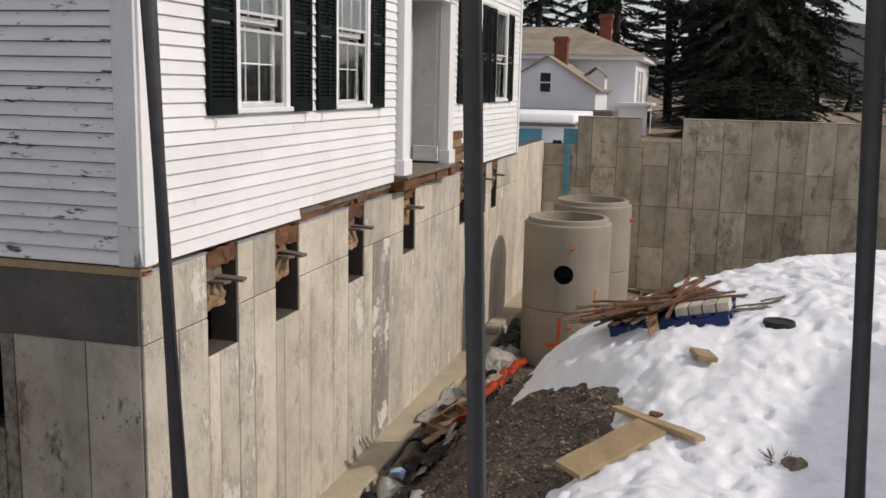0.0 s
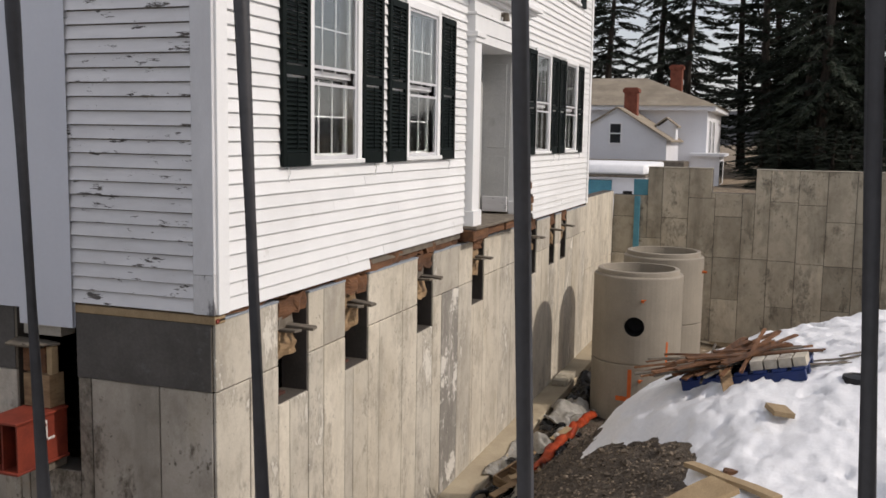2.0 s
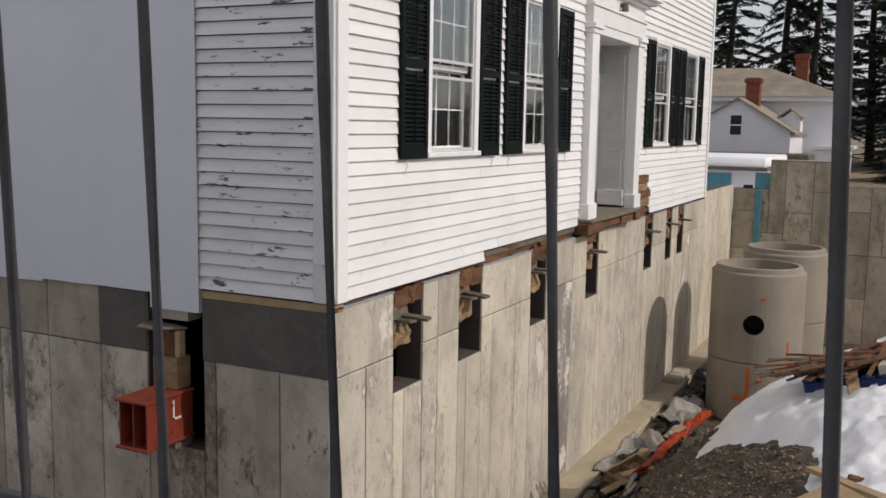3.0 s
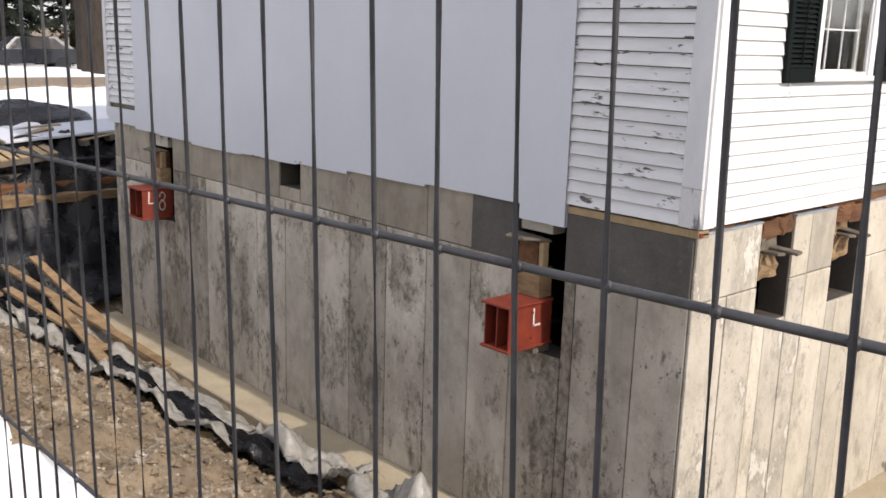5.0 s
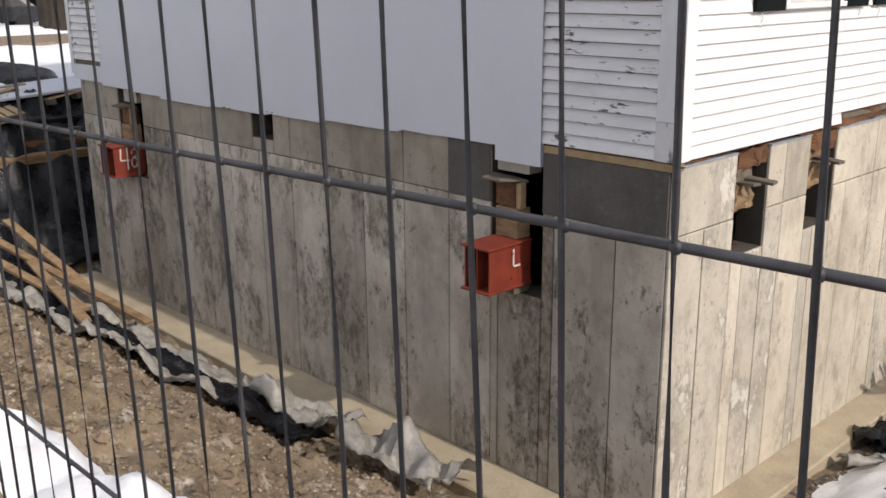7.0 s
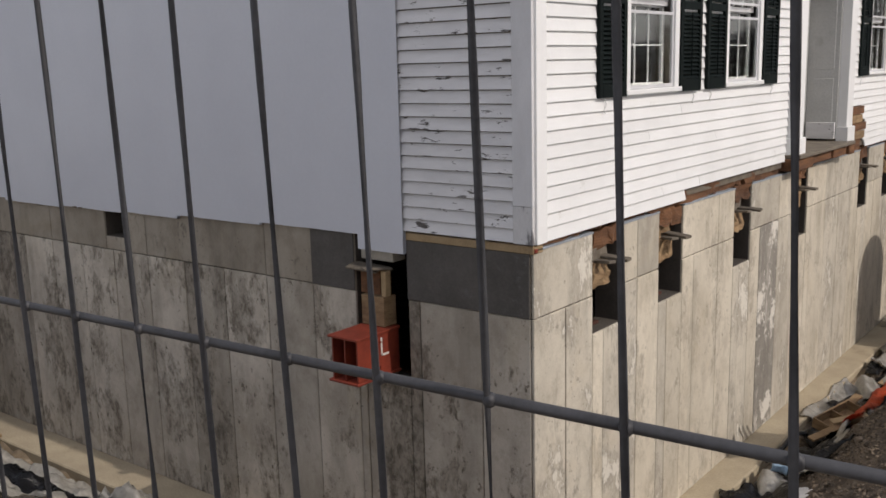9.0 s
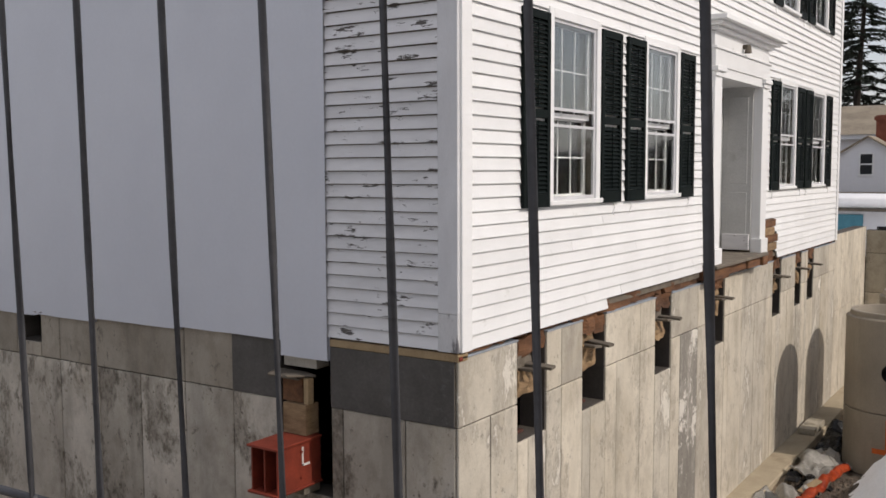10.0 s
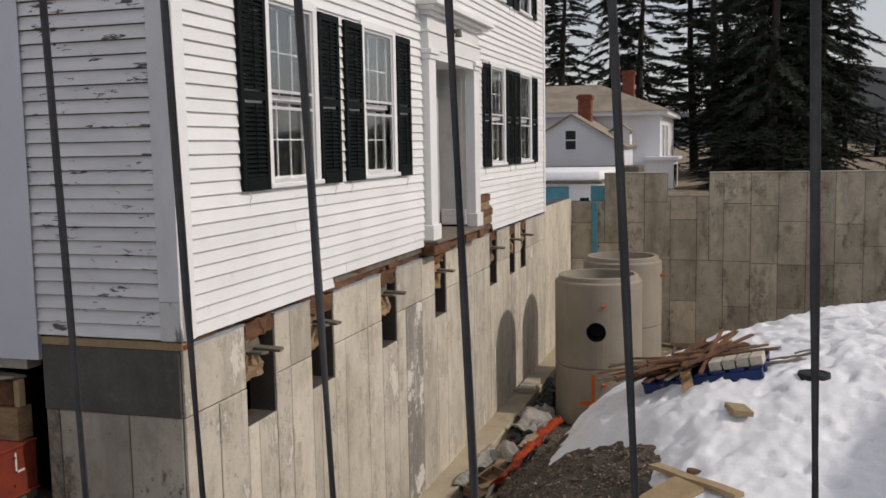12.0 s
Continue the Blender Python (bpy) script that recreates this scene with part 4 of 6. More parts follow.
# ---- the entrance: pilasters, entablature, recess
entry = thing("door_surround", label="white classical door surround with pilasters and cornice", category="door surround")
for name, y0, y1 in (("pilaster", 5.47, 5.74), ("pilaster", 7.56, 7.83)):
    bm = bmesh.new()
    box(bm, -0.01, 0.115, y0, y1, 0.36, 2.42, 0.004)
    p = part(name, bm, M["white"], entry)
    for nm, o, z0, z1 in (("plinth", 0.03, 0.13, 0.36), ("capital", 0.02, 2.42, 2.48), ("capital", 0.045, 2.48, 2.54)):
        bm = bmesh.new()
        box(bm, -0.01, 0.115 + o, y0 - o, y1 + o, z0, z1, 0.006)
        part(nm, bm, M["white"], p)
bm = bmesh.new()
box(bm, -0.01, 0.125, 5.44, 7.86, 2.541, 2.74, 0.004)
part("architrave", bm, M["white"], entry)
bm = bmesh.new()
box(bm, -0.01, 0.105, 5.46, 7.84, 2.741, 2.95, 0.004)
part("frieze", bm, M["white"], entry)
for z0, z1, o in ((2.742, 2.775, 0.03), (2.951, 3.0, 0.05), (3.0, 3.05, 0.12), (3.05, 3.11, 0.19)):
    bm = bmesh.new()
    box(bm, -0.01, 0.115 + o, 5.45 - o, 7.85 + o, z0, z1 - 0.002, 0.006)
    part("cornice", bm, M["white"], entry)
RECESS = 0.42
box_part("lintel", (-0.011, 0.108, DOOR0 + 0.002, DOOR1 - 0.002, 2.43, 2.5395), M["white"], entry)
box_part("jamb", (-RECESS, -0.012, DOOR1 - 0.03, DOOR1 + 0.03, 0.2, DOOR_TOP), M["door_grey"], entry, "grey-painted panelled jamb")
box_part("jamb", (-RECESS, -0.012, DOOR0 - 0.03, DOOR0 + 0.03, 0.2, DOOR_TOP), M["door_grey"], entry)
box_part("soffit", (-RECESS, -0.012, DOOR0 + 0.03, DOOR1 - 0.03, DOOR_TOP - 0.04, DOOR_TOP + 0.04), M["white"], entry)
for z0, z1 in ((0.42, 1.0), (1.12, 2.3)):
    box_part("jamb_panel", (-RECESS + 0.08, -0.07, DOOR1 - 0.04, DOOR1 - 0.0302, z0, z1), M["door_grey"], entry, bevel=0.003)
box_part("door_leaf", (-RECESS - 0.05, -RECESS, DOOR0 + 0.03, DOOR1 - 0.03, 0.2, DOOR_TOP - 0.04), M["door_grey"], entry, "closed grey-painted panel door")
box_part("base_block", (-RECESS + 0.03, -0.02, DOOR1 - 0.075, DOOR1 - 0.041, 0.2, 0.42), M["worn"], entry, bevel=0.004)
# porch light on the frieze
bm = bmesh.new()
tube(bm, (0.10, 6.6, 2.87), (0.18, 6.6, 2.87), 0.03, sides=8)
tube(bm, (0.17, 6.6, 2.89), (0.17, 6.6, 2.79), 0.035, 0.05, sides=8)
solo("porch_light", bm, M["grey_wood"], "small weathered metal lamp over the door", "wall lamp")
# worn threshold on a rotted beam
bm = bmesh.new()
box(bm, -RECESS, 0.20, 5.42, 7.72, 0.125, 0.17, 0.008)
solo("threshold", bm, M["grey_wood"], "worn grey wooden doorstep under the pilasters", "threshold")
for y0, y1, o in ((5.40, 6.02, 0.17), (6.04, 6.9, 0.13), (6.92, 7.5, 0.15), (7.5, 7.74, 0.19)):
    bm = bmesh.new()
    box(bm, -0.2, o, y0, y1 - 0.01, 0.0 - 0.02 * (y0 < 6), 0.123, 0.012)
    solo("step_beam", bm, M["timber"], "rotted brown beam carrying the doorstep", "timber", "rotted beams under the doorstep")
# bare boards where clapboards are missing
for i in range(5):
    bm = bmesh.new()
    box(bm, -0.011, 0.035 + 0.02 * (i % 2), 7.87, 8.58 + 0.14 * ((i * 7) % 3), 0.02 + i * 0.115, 0.02 + i * 0.115 + 0.108, 0.004)
    solo("bare_board", bm, M["crib"] if i % 2 else M["timber"], "bare brown sheathing board where siding is missing", "board", "bare sheathing boards")

# ---------------------------------------------------------------- steel needle beams in the side wall


def box_beam(x0, x1, y0, y1, z0, z1, label):
    """A red-primed built-up beam that sticks out of its pocket: two flanges, three webs."""
    root = thing("steel_beam", label=label, category="steel beam", group="needle beams")
    f, w = 0.02, 0.014
    box_part("top_flange", (x0, x1, y0, y1, z1 - f, z1), M["steel_red"], root, bevel=0.003)
    box_part("bottom_flange", (x0, x1, y0, y1, z0, z0 + f), M["steel_red"], root, bevel=0.003)
    for x in (x0 + 0.02, (x0 + x1) / 2 - w / 2, x1 - 0.02 - w):
        box_part("web", (x, x + w, y0 + 0.03, y1, z0 + f, z1 - f), M["steel_red"], root)
    for k, z in enumerate((z0 + 0.09, z1 - 0.09)):
        bm = bmesh.new()
        tube(bm, (x1 - 0.021, y0 + 0.3, z), (x1 - 0.008, y0 + 0.3, z), 0.012, sides=8)
        part("bolt", bm, M["steel_red"], root)
    return root


def strokes(name, lines, x, parent, label, thick=0.016):
    """Hand-painted strokes on a face that looks along +x: each a pair of (y, z)."""
    bm = bmesh.new()
    for (ya, za), (yb, zb) in lines:
        c = ((ya + yb) / 2, (za + zb) / 2)
        l = math.hypot(yb - ya, zb - za) + thick
        turned_box(bm, (x + 0.0015, *c), (0.003, l, thick), (math.degrees(math.atan2(zb - za, yb - ya)), 0, 0))
    part(name, bm, M["mark_white"], parent, label)


near_beam = box_beam(-1.71, -1.385, -0.46, 0.08, -1.24, -0.845, "red-primed steel beam marked with a white L, jutting from the wall")
strokes("painted_mark", [((-0.14, -0.91), (-0.14, -1.05)), ((-0.14, -1.05), (-0.065, -1.05))], -1.405, near_beam, "white hand-painted letter L", 0.018)
far_beam = box_beam(-8.77, -8.335, -0.37, 0.10, -1.27, -0.85, "red-primed steel beam marked with white figures, jutting from the wall")
strokes("painted_mark", [((-0.24, -0.90), (-0.25, -1.05)), ((-0.25, -1.05), (-0.13, -1.05)), ((-0.15, -0.89), (-0.15, -1.17))], -8.355, far_beam, "white hand-painted figure 4", 0.018)
ring = [(-0.055 + 0.042 * math.cos(a * math.tau / 10), -1.09 + 0.065 * math.sin(a * math.tau / 10)) for a in range(11)]
cap = [(-0.05 + 0.038 * math.cos(a * math.tau / 10), -0.965 + 0.055 * math.sin(a * math.tau / 10)) for a in range(-3, 6)]
strokes("painted_mark", list(zip(ring, ring[1:])) + list(zip(cap, cap[1:])), -8.355, far_beam, "white hand-painted figure 8", 0.018)


def slab(name, dims, material, label, category, group="", turn=(0, 0, 0), bevel=0.004):
    """A plain sawn block given by its middle and size, with rounded edges."""
    bm = bmesh.new()
    turned_box(bm, (0, 0, 0), dims[3:], (0, 0, 0), bevel)
    ob = solo(name, bm, material, label, category, group)
    ob.matrix_world = pose(*dims[:3], *turn)
    return ob


for bx, zb, zt in ((-1.60, -0.845, -1.24), (-8.55, -0.85, -1.27)):
    slab("shim_plate", (bx, 0.0, (zt - 1.315 if bx > -5 else zt - 1.295) / 2 - 0.003, 0.34, 0.2, abs(zt + (1.325 if bx > -5 else 1.297)) - 0.004), M["grey_wood"], "packing block under the steel beam", "shim", "packing blocks")
    slab("crib_block", (bx + 0.03, 0.03, zb + 0.13, 0.25, 0.16, 0.255), M["crib"], "tan wood cribbing block on the steel beam", "wood block", "cribbing blocks")
    slab("crib_block", (bx - 0.02, 0.06, zb + 0.37, 0.22, 0.14, 0.215), M["timber"], "dark wood cribbing block under the sill", "wood block", "cribbing blocks")
    slab("crib_post", (bx + 0.145, 0.0, zb + 0.37, 0.05, 0.07, 0.215), M["lumber"], "short yellow lumber post on the cribbing", "wood block", "cribbing blocks")
    slab("wedge", (bx - 0.06, -0.02, zb + 0.49, 0.3, 0.16, 0.02), M["grey_wood"], "weathered wooden wedge under the sill", "wedge", "side wedges", (8, 4, 10))
    slab("wedge", (bx + 0.10, -0.06, zb + 0.502, 0.09, 0.26, 0.018), M["grey_wood"], "weathered wooden wedge under the sill", "wedge", "side wedges", (-6, 0, -25))
    slab("header_block", (bx, 0.14, zb + 0.62, 0.36, 0.16, 0.16), M["concrete_mottled"], "grey concrete block above the wedges", "block", "header blocks")
for k in range(7):
    slab("ragged_shim", (-4.95 - 0.1 * (k % 3) - 0.9 * (k // 3), -0.012, -0.115 - 0.03 * (k // 3), 0.12, 0.05, 0.015), M["grey_wood"], "weathered shim sticking out under the wall panel", "wedge", "side shims", (0, random.uniform(-6, 6), random.uniform(-20, 20)))

slab("red_scrap", (0.006, 0.012, -0.058, 0.025, 0.04, 0.03), M["steel_red"], "scrap of red plastic caught at the sill corner", "plastic scrap")


def hacked(name, dims, material, label, category, group, turn, depth, seed):
    bm = bmesh.new()
    rough_box(bm, (0, 0, 0), dims[3:], (0, 0, 0), depth, 5, seed * 1.7)
    ob = solo(name, bm, material, label, category, group)
    ob.matrix_world = pose(*dims[:3], *turn)
    return ob


# ---- needle pockets in the front wall: blocks, wedges, steel deep inside
for k, (a, b) in enumerate(FRONT_POCKETS):
    c = (a + b) / 2
    w = b - a
    hacked("pocket_block", (-0.13, a + w * 0.35, -0.425, 0.2, w * 0.62, 0.215), M["crib"], "rough tan wooden block in a wall pocket", "wood block", "pocket blocks", (random.uniform(-4, 4), 0, random.uniform(-5, 5)), 0.05, k + 1)
    hacked("pocket_header", (-0.12, c, -0.125, 0.2, w * 0.98, 0.15), M["timber"], "splintered brown timber over a wall pocket", "timber", "pocket headers", (random.uniform(-5, 5), 0, 0), 0.05, k + 20)
    hacked("pocket_block", (-0.13, a + w * 0.34, -0.245, 0.18, w * 0.6, 0.095), M["crib"] if k % 2 else M["grey_wood"], "weathered block in a wall pocket", "wood block", "pocket blocks", (random.uniform(-4, 4), 0, random.uniform(-5, 5)), 0.035, k + 40)
    slab("wedge", (0.02, a + w * 0.46, -0.292, 0.36, 0.085, 0.026), M["grey_wood"], "weathered wooden wedge sticking out of a wall pocket", "wedge", "pocket wedges", (4, 3, random.uniform(-14, 14)), 0.004)
    if k < 5:
        slab("wedge", (-0.02, a + w * 0.24, -0.312, 0.30, 0.09, 0.024), M["grey_wood"], "weathered wooden wedge sticking out of a wall pocket", "wedge", "pocket wedges", (-3, -4, random.uniform(-20, 4)), 0.004)
    bm = bmesh.new()
    box(bm, -1.4, -0.16, a + 0.06, a + 0.075, -0.86, -0.53)
    box(bm, -1.4, -0.12, a + 0.0, a + w * 0.62, -0.895, -0.872)
    box(bm, -1.4, -0.12, a + 0.0, a + w * 0.62, -0.545, -0.525)
    box(bm, -1.4, -0.16, a + w * 0.30, a + w * 0.32, -0.872, -0.545)
    solo("pocket_beam", bm, M["rust"], "rust-red steel beam end inside a wall pocket", "steel beam", "pocket beams")

# ---------------------------------------------------------------- precast manhole sections


def manhole(x, y, z0, z1, joint, r=0.715, wall=0.13, hole_turn=None, label=""):
    root = thing("precast_manhole", (x, y, 0), label, "manhole section", "manhole sections")
    for name, a, b in (("lower_ring", z0, joint - 0.004), ("upper_ring", joint + 0.004, z1)):
        bm = bmesh.new()
        if name == "upper_ring":
            lathe(bm, [(r - wall, a), (r - 0.012, a), (r, a + 0.012), (r, b - 0.10), (r - 0.012, b - 0.085), (r - 0.055, b - 0.075), (r - 0.06, b - 0.01), (r - 0.07, b), (r - wall, b)], 56)
        else:
            lathe(bm, [(r - wall, a), (r, a), (r, b - 0.012), (r - 0.012, b), (r - wall, b)], 56)
        part(name, bm, M["precast"], root, smooth=False)
    return root


def ring_mark(parent, name, cx, r, turn, z, w, h, material, depth=0.004):
    """A patch bent round a ring: turn in degrees, its middle at z."""
    bm = bmesh.new()
    n = 6
    da = w / r
    for k in range(n):
        a0, a1 = radians(turn) - da / 2 + da * k / n, radians(turn) - da / 2 + da * (k + 1) / n
        q = []
        for rr in (r + 0.001, r + depth):
            for a, zz in ((a0, z - h / 2), (a1, z - h / 2), (a1, z + h / 2), (a0, z + h / 2)):
                q.append(bm.verts.new((rr * math.cos(a), rr * math.sin(a), zz)))
        for f_ in ((4, 5, 6, 7), (0, 1, 5, 4), (2, 3, 7, 6), (1, 2, 6, 5), (3, 0, 4, 7)):
            bm.faces.new([q[i] for i in f_])
    part(name, bm, material, parent)


MH1, MH2 = (1.575, 9.85), (1.735, 11.85)
m1 = manhole(*MH1, -3.22, -0.80, -2.27, label="grey precast concrete manhole with a round pipe hole and orange marks")
m2 = manhole(*MH2, -3.25, -0.72, -1.98, label="pale precast concrete manhole standing by the wall")
# the round pipe opening with a rim, cut into the upper ring; a black liner darkens it
upper = [o for o in m1.children if o.name.startswith("upper_ring")][0]
bm = bmesh.new()
tube(bm, (0, -0.5, -1.655), (-0.0, -0.9, -1.655), 0.15, 0.165, 28)
cutter = new("cutter", mesh_of(bm, "cutter", M["precast"]))
cutter.matrix_world = Matrix.Translation((MH1[0], MH1[1], 0)) @ pose(0, 0, 0, 0, 0, 5)
mod = upper.modifiers.new("hole", "BOOLEAN")
mod.operation, mod.object, mod.solver = "DIFFERENCE", cutter, "EXACT"
bpy.context.view_layer.update()
cut_mesh = bpy.data.meshes.new_from_object(upper.evaluated_get(bpy.context.evaluated_depsgraph_get()))
upper.modifiers.clear()
upper.data = cut_mesh
bpy.data.objects.remove(cutter)
bm = bmesh.new()
lathe(bm, [(0.15, -0.72), (0.172, -0.72), (0.172, -0.66), (0.15, -0.58)], 28)
bm.transform(pose(0, 0, -1.655, 0, 0, 5) @ pose(0, 0, 0, 90, 0, 0))
bm.transform(Matrix.Translation((0, 0, 0)))
part("pipe_collar", bm, M["precast"], m1)
# added black liner with a closed end, standing in for the shade inside
bm = bmesh.new()
tube(bm, (0, -0.70, -1.655), (0, -0.36, -1.655), 0.151, 0.13, 28, False)
tube(bm, (0, -0.36, -1.655), (0, -0.355, -1.655), 0.13, 0.13, 28)
bm.transform(pose(0, 0, 0, 0, 0, 5))
part("pipe_boot", bm, M["rubber"], m1, "added black liner standing in for shade inside the pipe hole")
for turn, z in ((-76, -1.24), (-76, -2.52)):
    bm = bmesh.new()
    c = (0.715 * math.cos(radians(turn)), 0.715 * math.sin(radians(turn)))
    tube(bm, (c[0], c[1], z), (c[0] * 1.06, c[1] * 1.06, z), 0.028, 0.022, 10)
    tube(bm, (c[0] * 1.06, c[1] * 1.06, z + 0.01), (c[0] * 1.06 + 0.05, c[1] * 1.06, z + 0.03), 0.014, 0.008, 6)
    part("lifting_plug", bm, M["mark_orange"], m1, "orange plastic lifting plug")
bm = bmesh.new()
tube(bm, (0.70, -0.12, -1.06), (0.78, -0.14, -1.06), 0.028, 0.022, 10)
part("lifting_plug", bm, M["mark_orange"], m2, "orange plastic lifting plug")
ring_mark(m1, "painted_mark", 0, 0.715, -88.5, -2.62, 0.06, 0.56, M["mark_orange"])
ring_mark(m1, "painted_mark", 0, 0.715, -91, -2.82, 0.36, 0.075, M["mark_orange"], 0.0055)
ring_mark(m1, "painted_mark", 0, 0.715, -40, -2.15, 0.035, 0.50, M["mark_orange"])

# ---------------------------------------------------------------- clutter along the footing and on the bank


def crumpled(name, line, width, material, label, category, lift=0.05, amp=0.09, step=0.04, seed=0.0, group="", ends=True):
    """A crumpled plastic sheet draped over the ground along a line of (x, y), with its own thickness of folds."""
    pts = [Vector((*p, 0)) for p in line]
    total = sum((q - p).length for p, q in zip(pts, pts[1:]))
    n, m = max(4, int(total / step)), max(4, int(width / step))
    bm = bmesh.new()
    grid = []
    for i in range(n + 1):
        s = total * i / n
        for p, q in zip(pts, pts[1:]):
            l = (q - p).length
            if s <= l or q is pts[-1]:
                c = p + (q - p) * min(1.0, s / l)
                t = (q - p).normalized()
                break
            s -= l
        side = Vector((-t.y, t.x, 0))
        wv = width * (0.72 + 0.4 * noise.noise(Vector((i * step * 1.7, seed, 3.0))))
        row_ = []
        for j in range(m + 1):
            u = (j / m - 0.5)
            p = c + side * (u * wv) + t * (0.12 * noise.noise(Vector((i * step * 3.0, j * step * 5.0, seed))))
            k = noise.noise(Vector((p.x * 2.6, p.y * 2.6, seed))) + 0.55 * (0.5 - abs(noise.noise(Vector((p.x * 6.0 + 3 * p.y, p.y * 4.0, seed + 4))))) + 0.2 * (0.4 - abs(noise.noise(Vector((p.x * 15, p.y * 15, seed)))))
            edge = 1 - (2 * abs(u)) ** 4
            z = ground_height(p.x, p.y) + lift + amp * max(-0.4, k) * (0.4 + 0.6 * edge) - 0.03 * (1 - edge)
            if (-0.1 < p.x < 0.36 and p.y > -0.48) or (-0.48 < p.y < 0.0 and -HOUSE_W < p.x < 0.3):
                z = max(z, WALL_LOW + 0.012 + 0.3 * amp * abs(k))
            p.x = max(p.x, 0.015) if p.y > -0.02 and p.x > -2 else p.x
            row_.append(bm.verts.new((p.x, p.y, z)))
        grid.append(row_)
    for i in range(n):
        for j in range(m):
            bm.faces.new((grid[i][j], grid[i + 1][j], grid[i + 1][j + 1], grid[i][j + 1]))
    bmesh.ops.solidify(bm, geom=bm.faces[:], thickness=0.004)
    return solo(name, bm, material, label, category, group, smooth=True)


crumpled("plastic_sheet", [(0.62, 2.9), (0.80, 4.6), (0.86, 5.3)], 0.62, M["black_plastic"], "crumpled black plastic sheeting on the gravel", "plastic sheet", 0.08, 0.12, seed=1.0)
crumpled("plastic_sheet", [(0.45, 5.6), (0.5, 7.4)], 0.5, M["clear_plastic"], "crumpled clear plastic sheeting by the footing", "plastic sheet", 0.06, 0.11, seed=2.0)
crumpled("plastic_sheet", [(0.62, 8.2), (0.70, 9.5)], 0.6, M["clear_plastic"], "crumpled clear plastic sheeting by the footing", "plastic sheet", 0.12, 0.2, seed=3.0)
crumpled("plastic_sheet", [(0.65, 9.6), (0.62, 10.9)], 0.55, M["black_plastic"], "crumpled black plastic sheeting by the manhole", "plastic sheet", 0.12, 0.22, seed=4.0)
crumpled("silt_fence_cloth", [(1.02, 4.9), (0.98, 5.7), (0.90, 6.8), (0.98, 7.9), (1.06, 9.0)], 0.22, M["orange_mesh"], "torn orange safety mesh lying on the slope", "safety mesh", 0.20, 0.07, 0.05, seed=5.0)
crumpled("plastic_sheet", [(1.0, 3.4), (0.98, 4.9)], 0.20, M["clear_plastic"], "torn strip of white plastic on the gravel", "plastic sheet", 0.12, 0.09, 0.05, seed=6.0)
crumpled("plastic_sheet", [(0.75, 6.4), (0.85, 8.2)], 0.5, M["black_plastic"], "crumpled black plastic sheeting on the slope", "plastic sheet", 0.06, 0.14, seed=6.5)
crumpled("plastic_sheet", [(0.85, 7.3), (0.92, 8.9)], 0.34, M["clear_plastic"], "crumpled clear plastic sheeting on the slope", "plastic sheet", 0.10, 0.18, seed=16.0)
# torn scraps among the sheeting
SCRAPS = [(0.62, 2.55, 0.45, "clear_plastic"), (0.92, 2.95, 0.5, "black_plastic"), (0.74, 3.35, 0.42, "clear_plastic"), (1.12, 3.75, 0.45, "black_plastic"), (0.98, 4.25, 0.5, "clear_plastic"),
          (0.66, 5.0, 0.4, "black_plastic"), (0.90, 5.9, 0.45, "clear_plastic"), (0.60, 6.3, 0.4, "black_plastic"), (0.72, 7.1, 0.4, "clear_plastic"), (0.55, 8.0, 0.5, "black_plastic"),
          (0.86, 9.1, 0.5, "clear_plastic"), (0.48, 3.0, 0.35, "black_plastic")]
for k, (x, y, l, m) in enumerate(SCRAPS):
    turn_ = k * 1.9
    crumpled("plastic_scrap", [(x - 0.3 * l * math.cos(turn_), y - l / 2), (x + 0.3 * l * math.cos(turn_), y + l / 2)], 0.26 + 0.06 * (k % 3), M[m],
             "torn crumpled scrap of white plastic by the footing" if m == "clear_plastic" else "torn crumpled scrap of black plastic by the footing", "plastic scrap", 0.11, 0.16, 0.03, seed=40.0 + 3 * k, group="plastic scraps")
bm = bmesh.new()
rough_box(bm, (0, 0, 0.05), (0.16, 0.11, 0.09), (0, 10, 20), 0.05, 6, 4.4)
solo("rag", bm, M["pale_blue"], "crumpled pale blue rag beside the footing", "rag", smooth=True, at=Matrix.Translation((0.66, 3.75, ground_height(0.66, 3.75) + 0.14)))
for k, (x, y, l, turn_) in enumerate(((0.80, 4.9, 0.5, 62), (0.95, 5.2, 0.42, 40), (0.72, 6.1, 0.5, 80), (0.88, 7.5, 0.45, 70))):
    bm = bmesh.new()
    turned_box(bm, (0, 0, 0), (l, 0.10, 0.022), (0, 0, 0), 0.003)
    solo("wood_offcut", bm, M["lumber" if k % 2 else "crib"], "short tan board among the plastic sheets", "offcut", "offcuts by the footing", at=pose(x, y, ground_height(x, y) + 0.20, 8, -10, turn_))
# the shaded side
crumpled("plastic_sheet", [(-9.0, -1.40), (-6.6, -1.45), (-4.8, -1.30), (-3.0, -1.08)], 0.72, M["black_plastic"], "long strip of black plastic sheeting along the footing", "plastic sheet", 0.15, 0.14, seed=7.0)
crumpled("plastic_sheet", [(-9.6, -0.96), (-7.6, -0.90), (-5.4, -0.88), (-3.6, -0.78)], 0.58, M["clear_plastic"], "muddy grey plastic sheeting along the footing", "plastic sheet", 0.12, 0.2, seed=8.0)
crumpled("plastic_sheet", [(-9.3, -1.75), (-7.2, -1.72), (-5.4, -1.62), (-4.0, -1.45)], 0.4, M["clear_plastic"], "thin grey plastic sheeting over the black strip", "plastic sheet", 0.17, 0.16, seed=28.0)
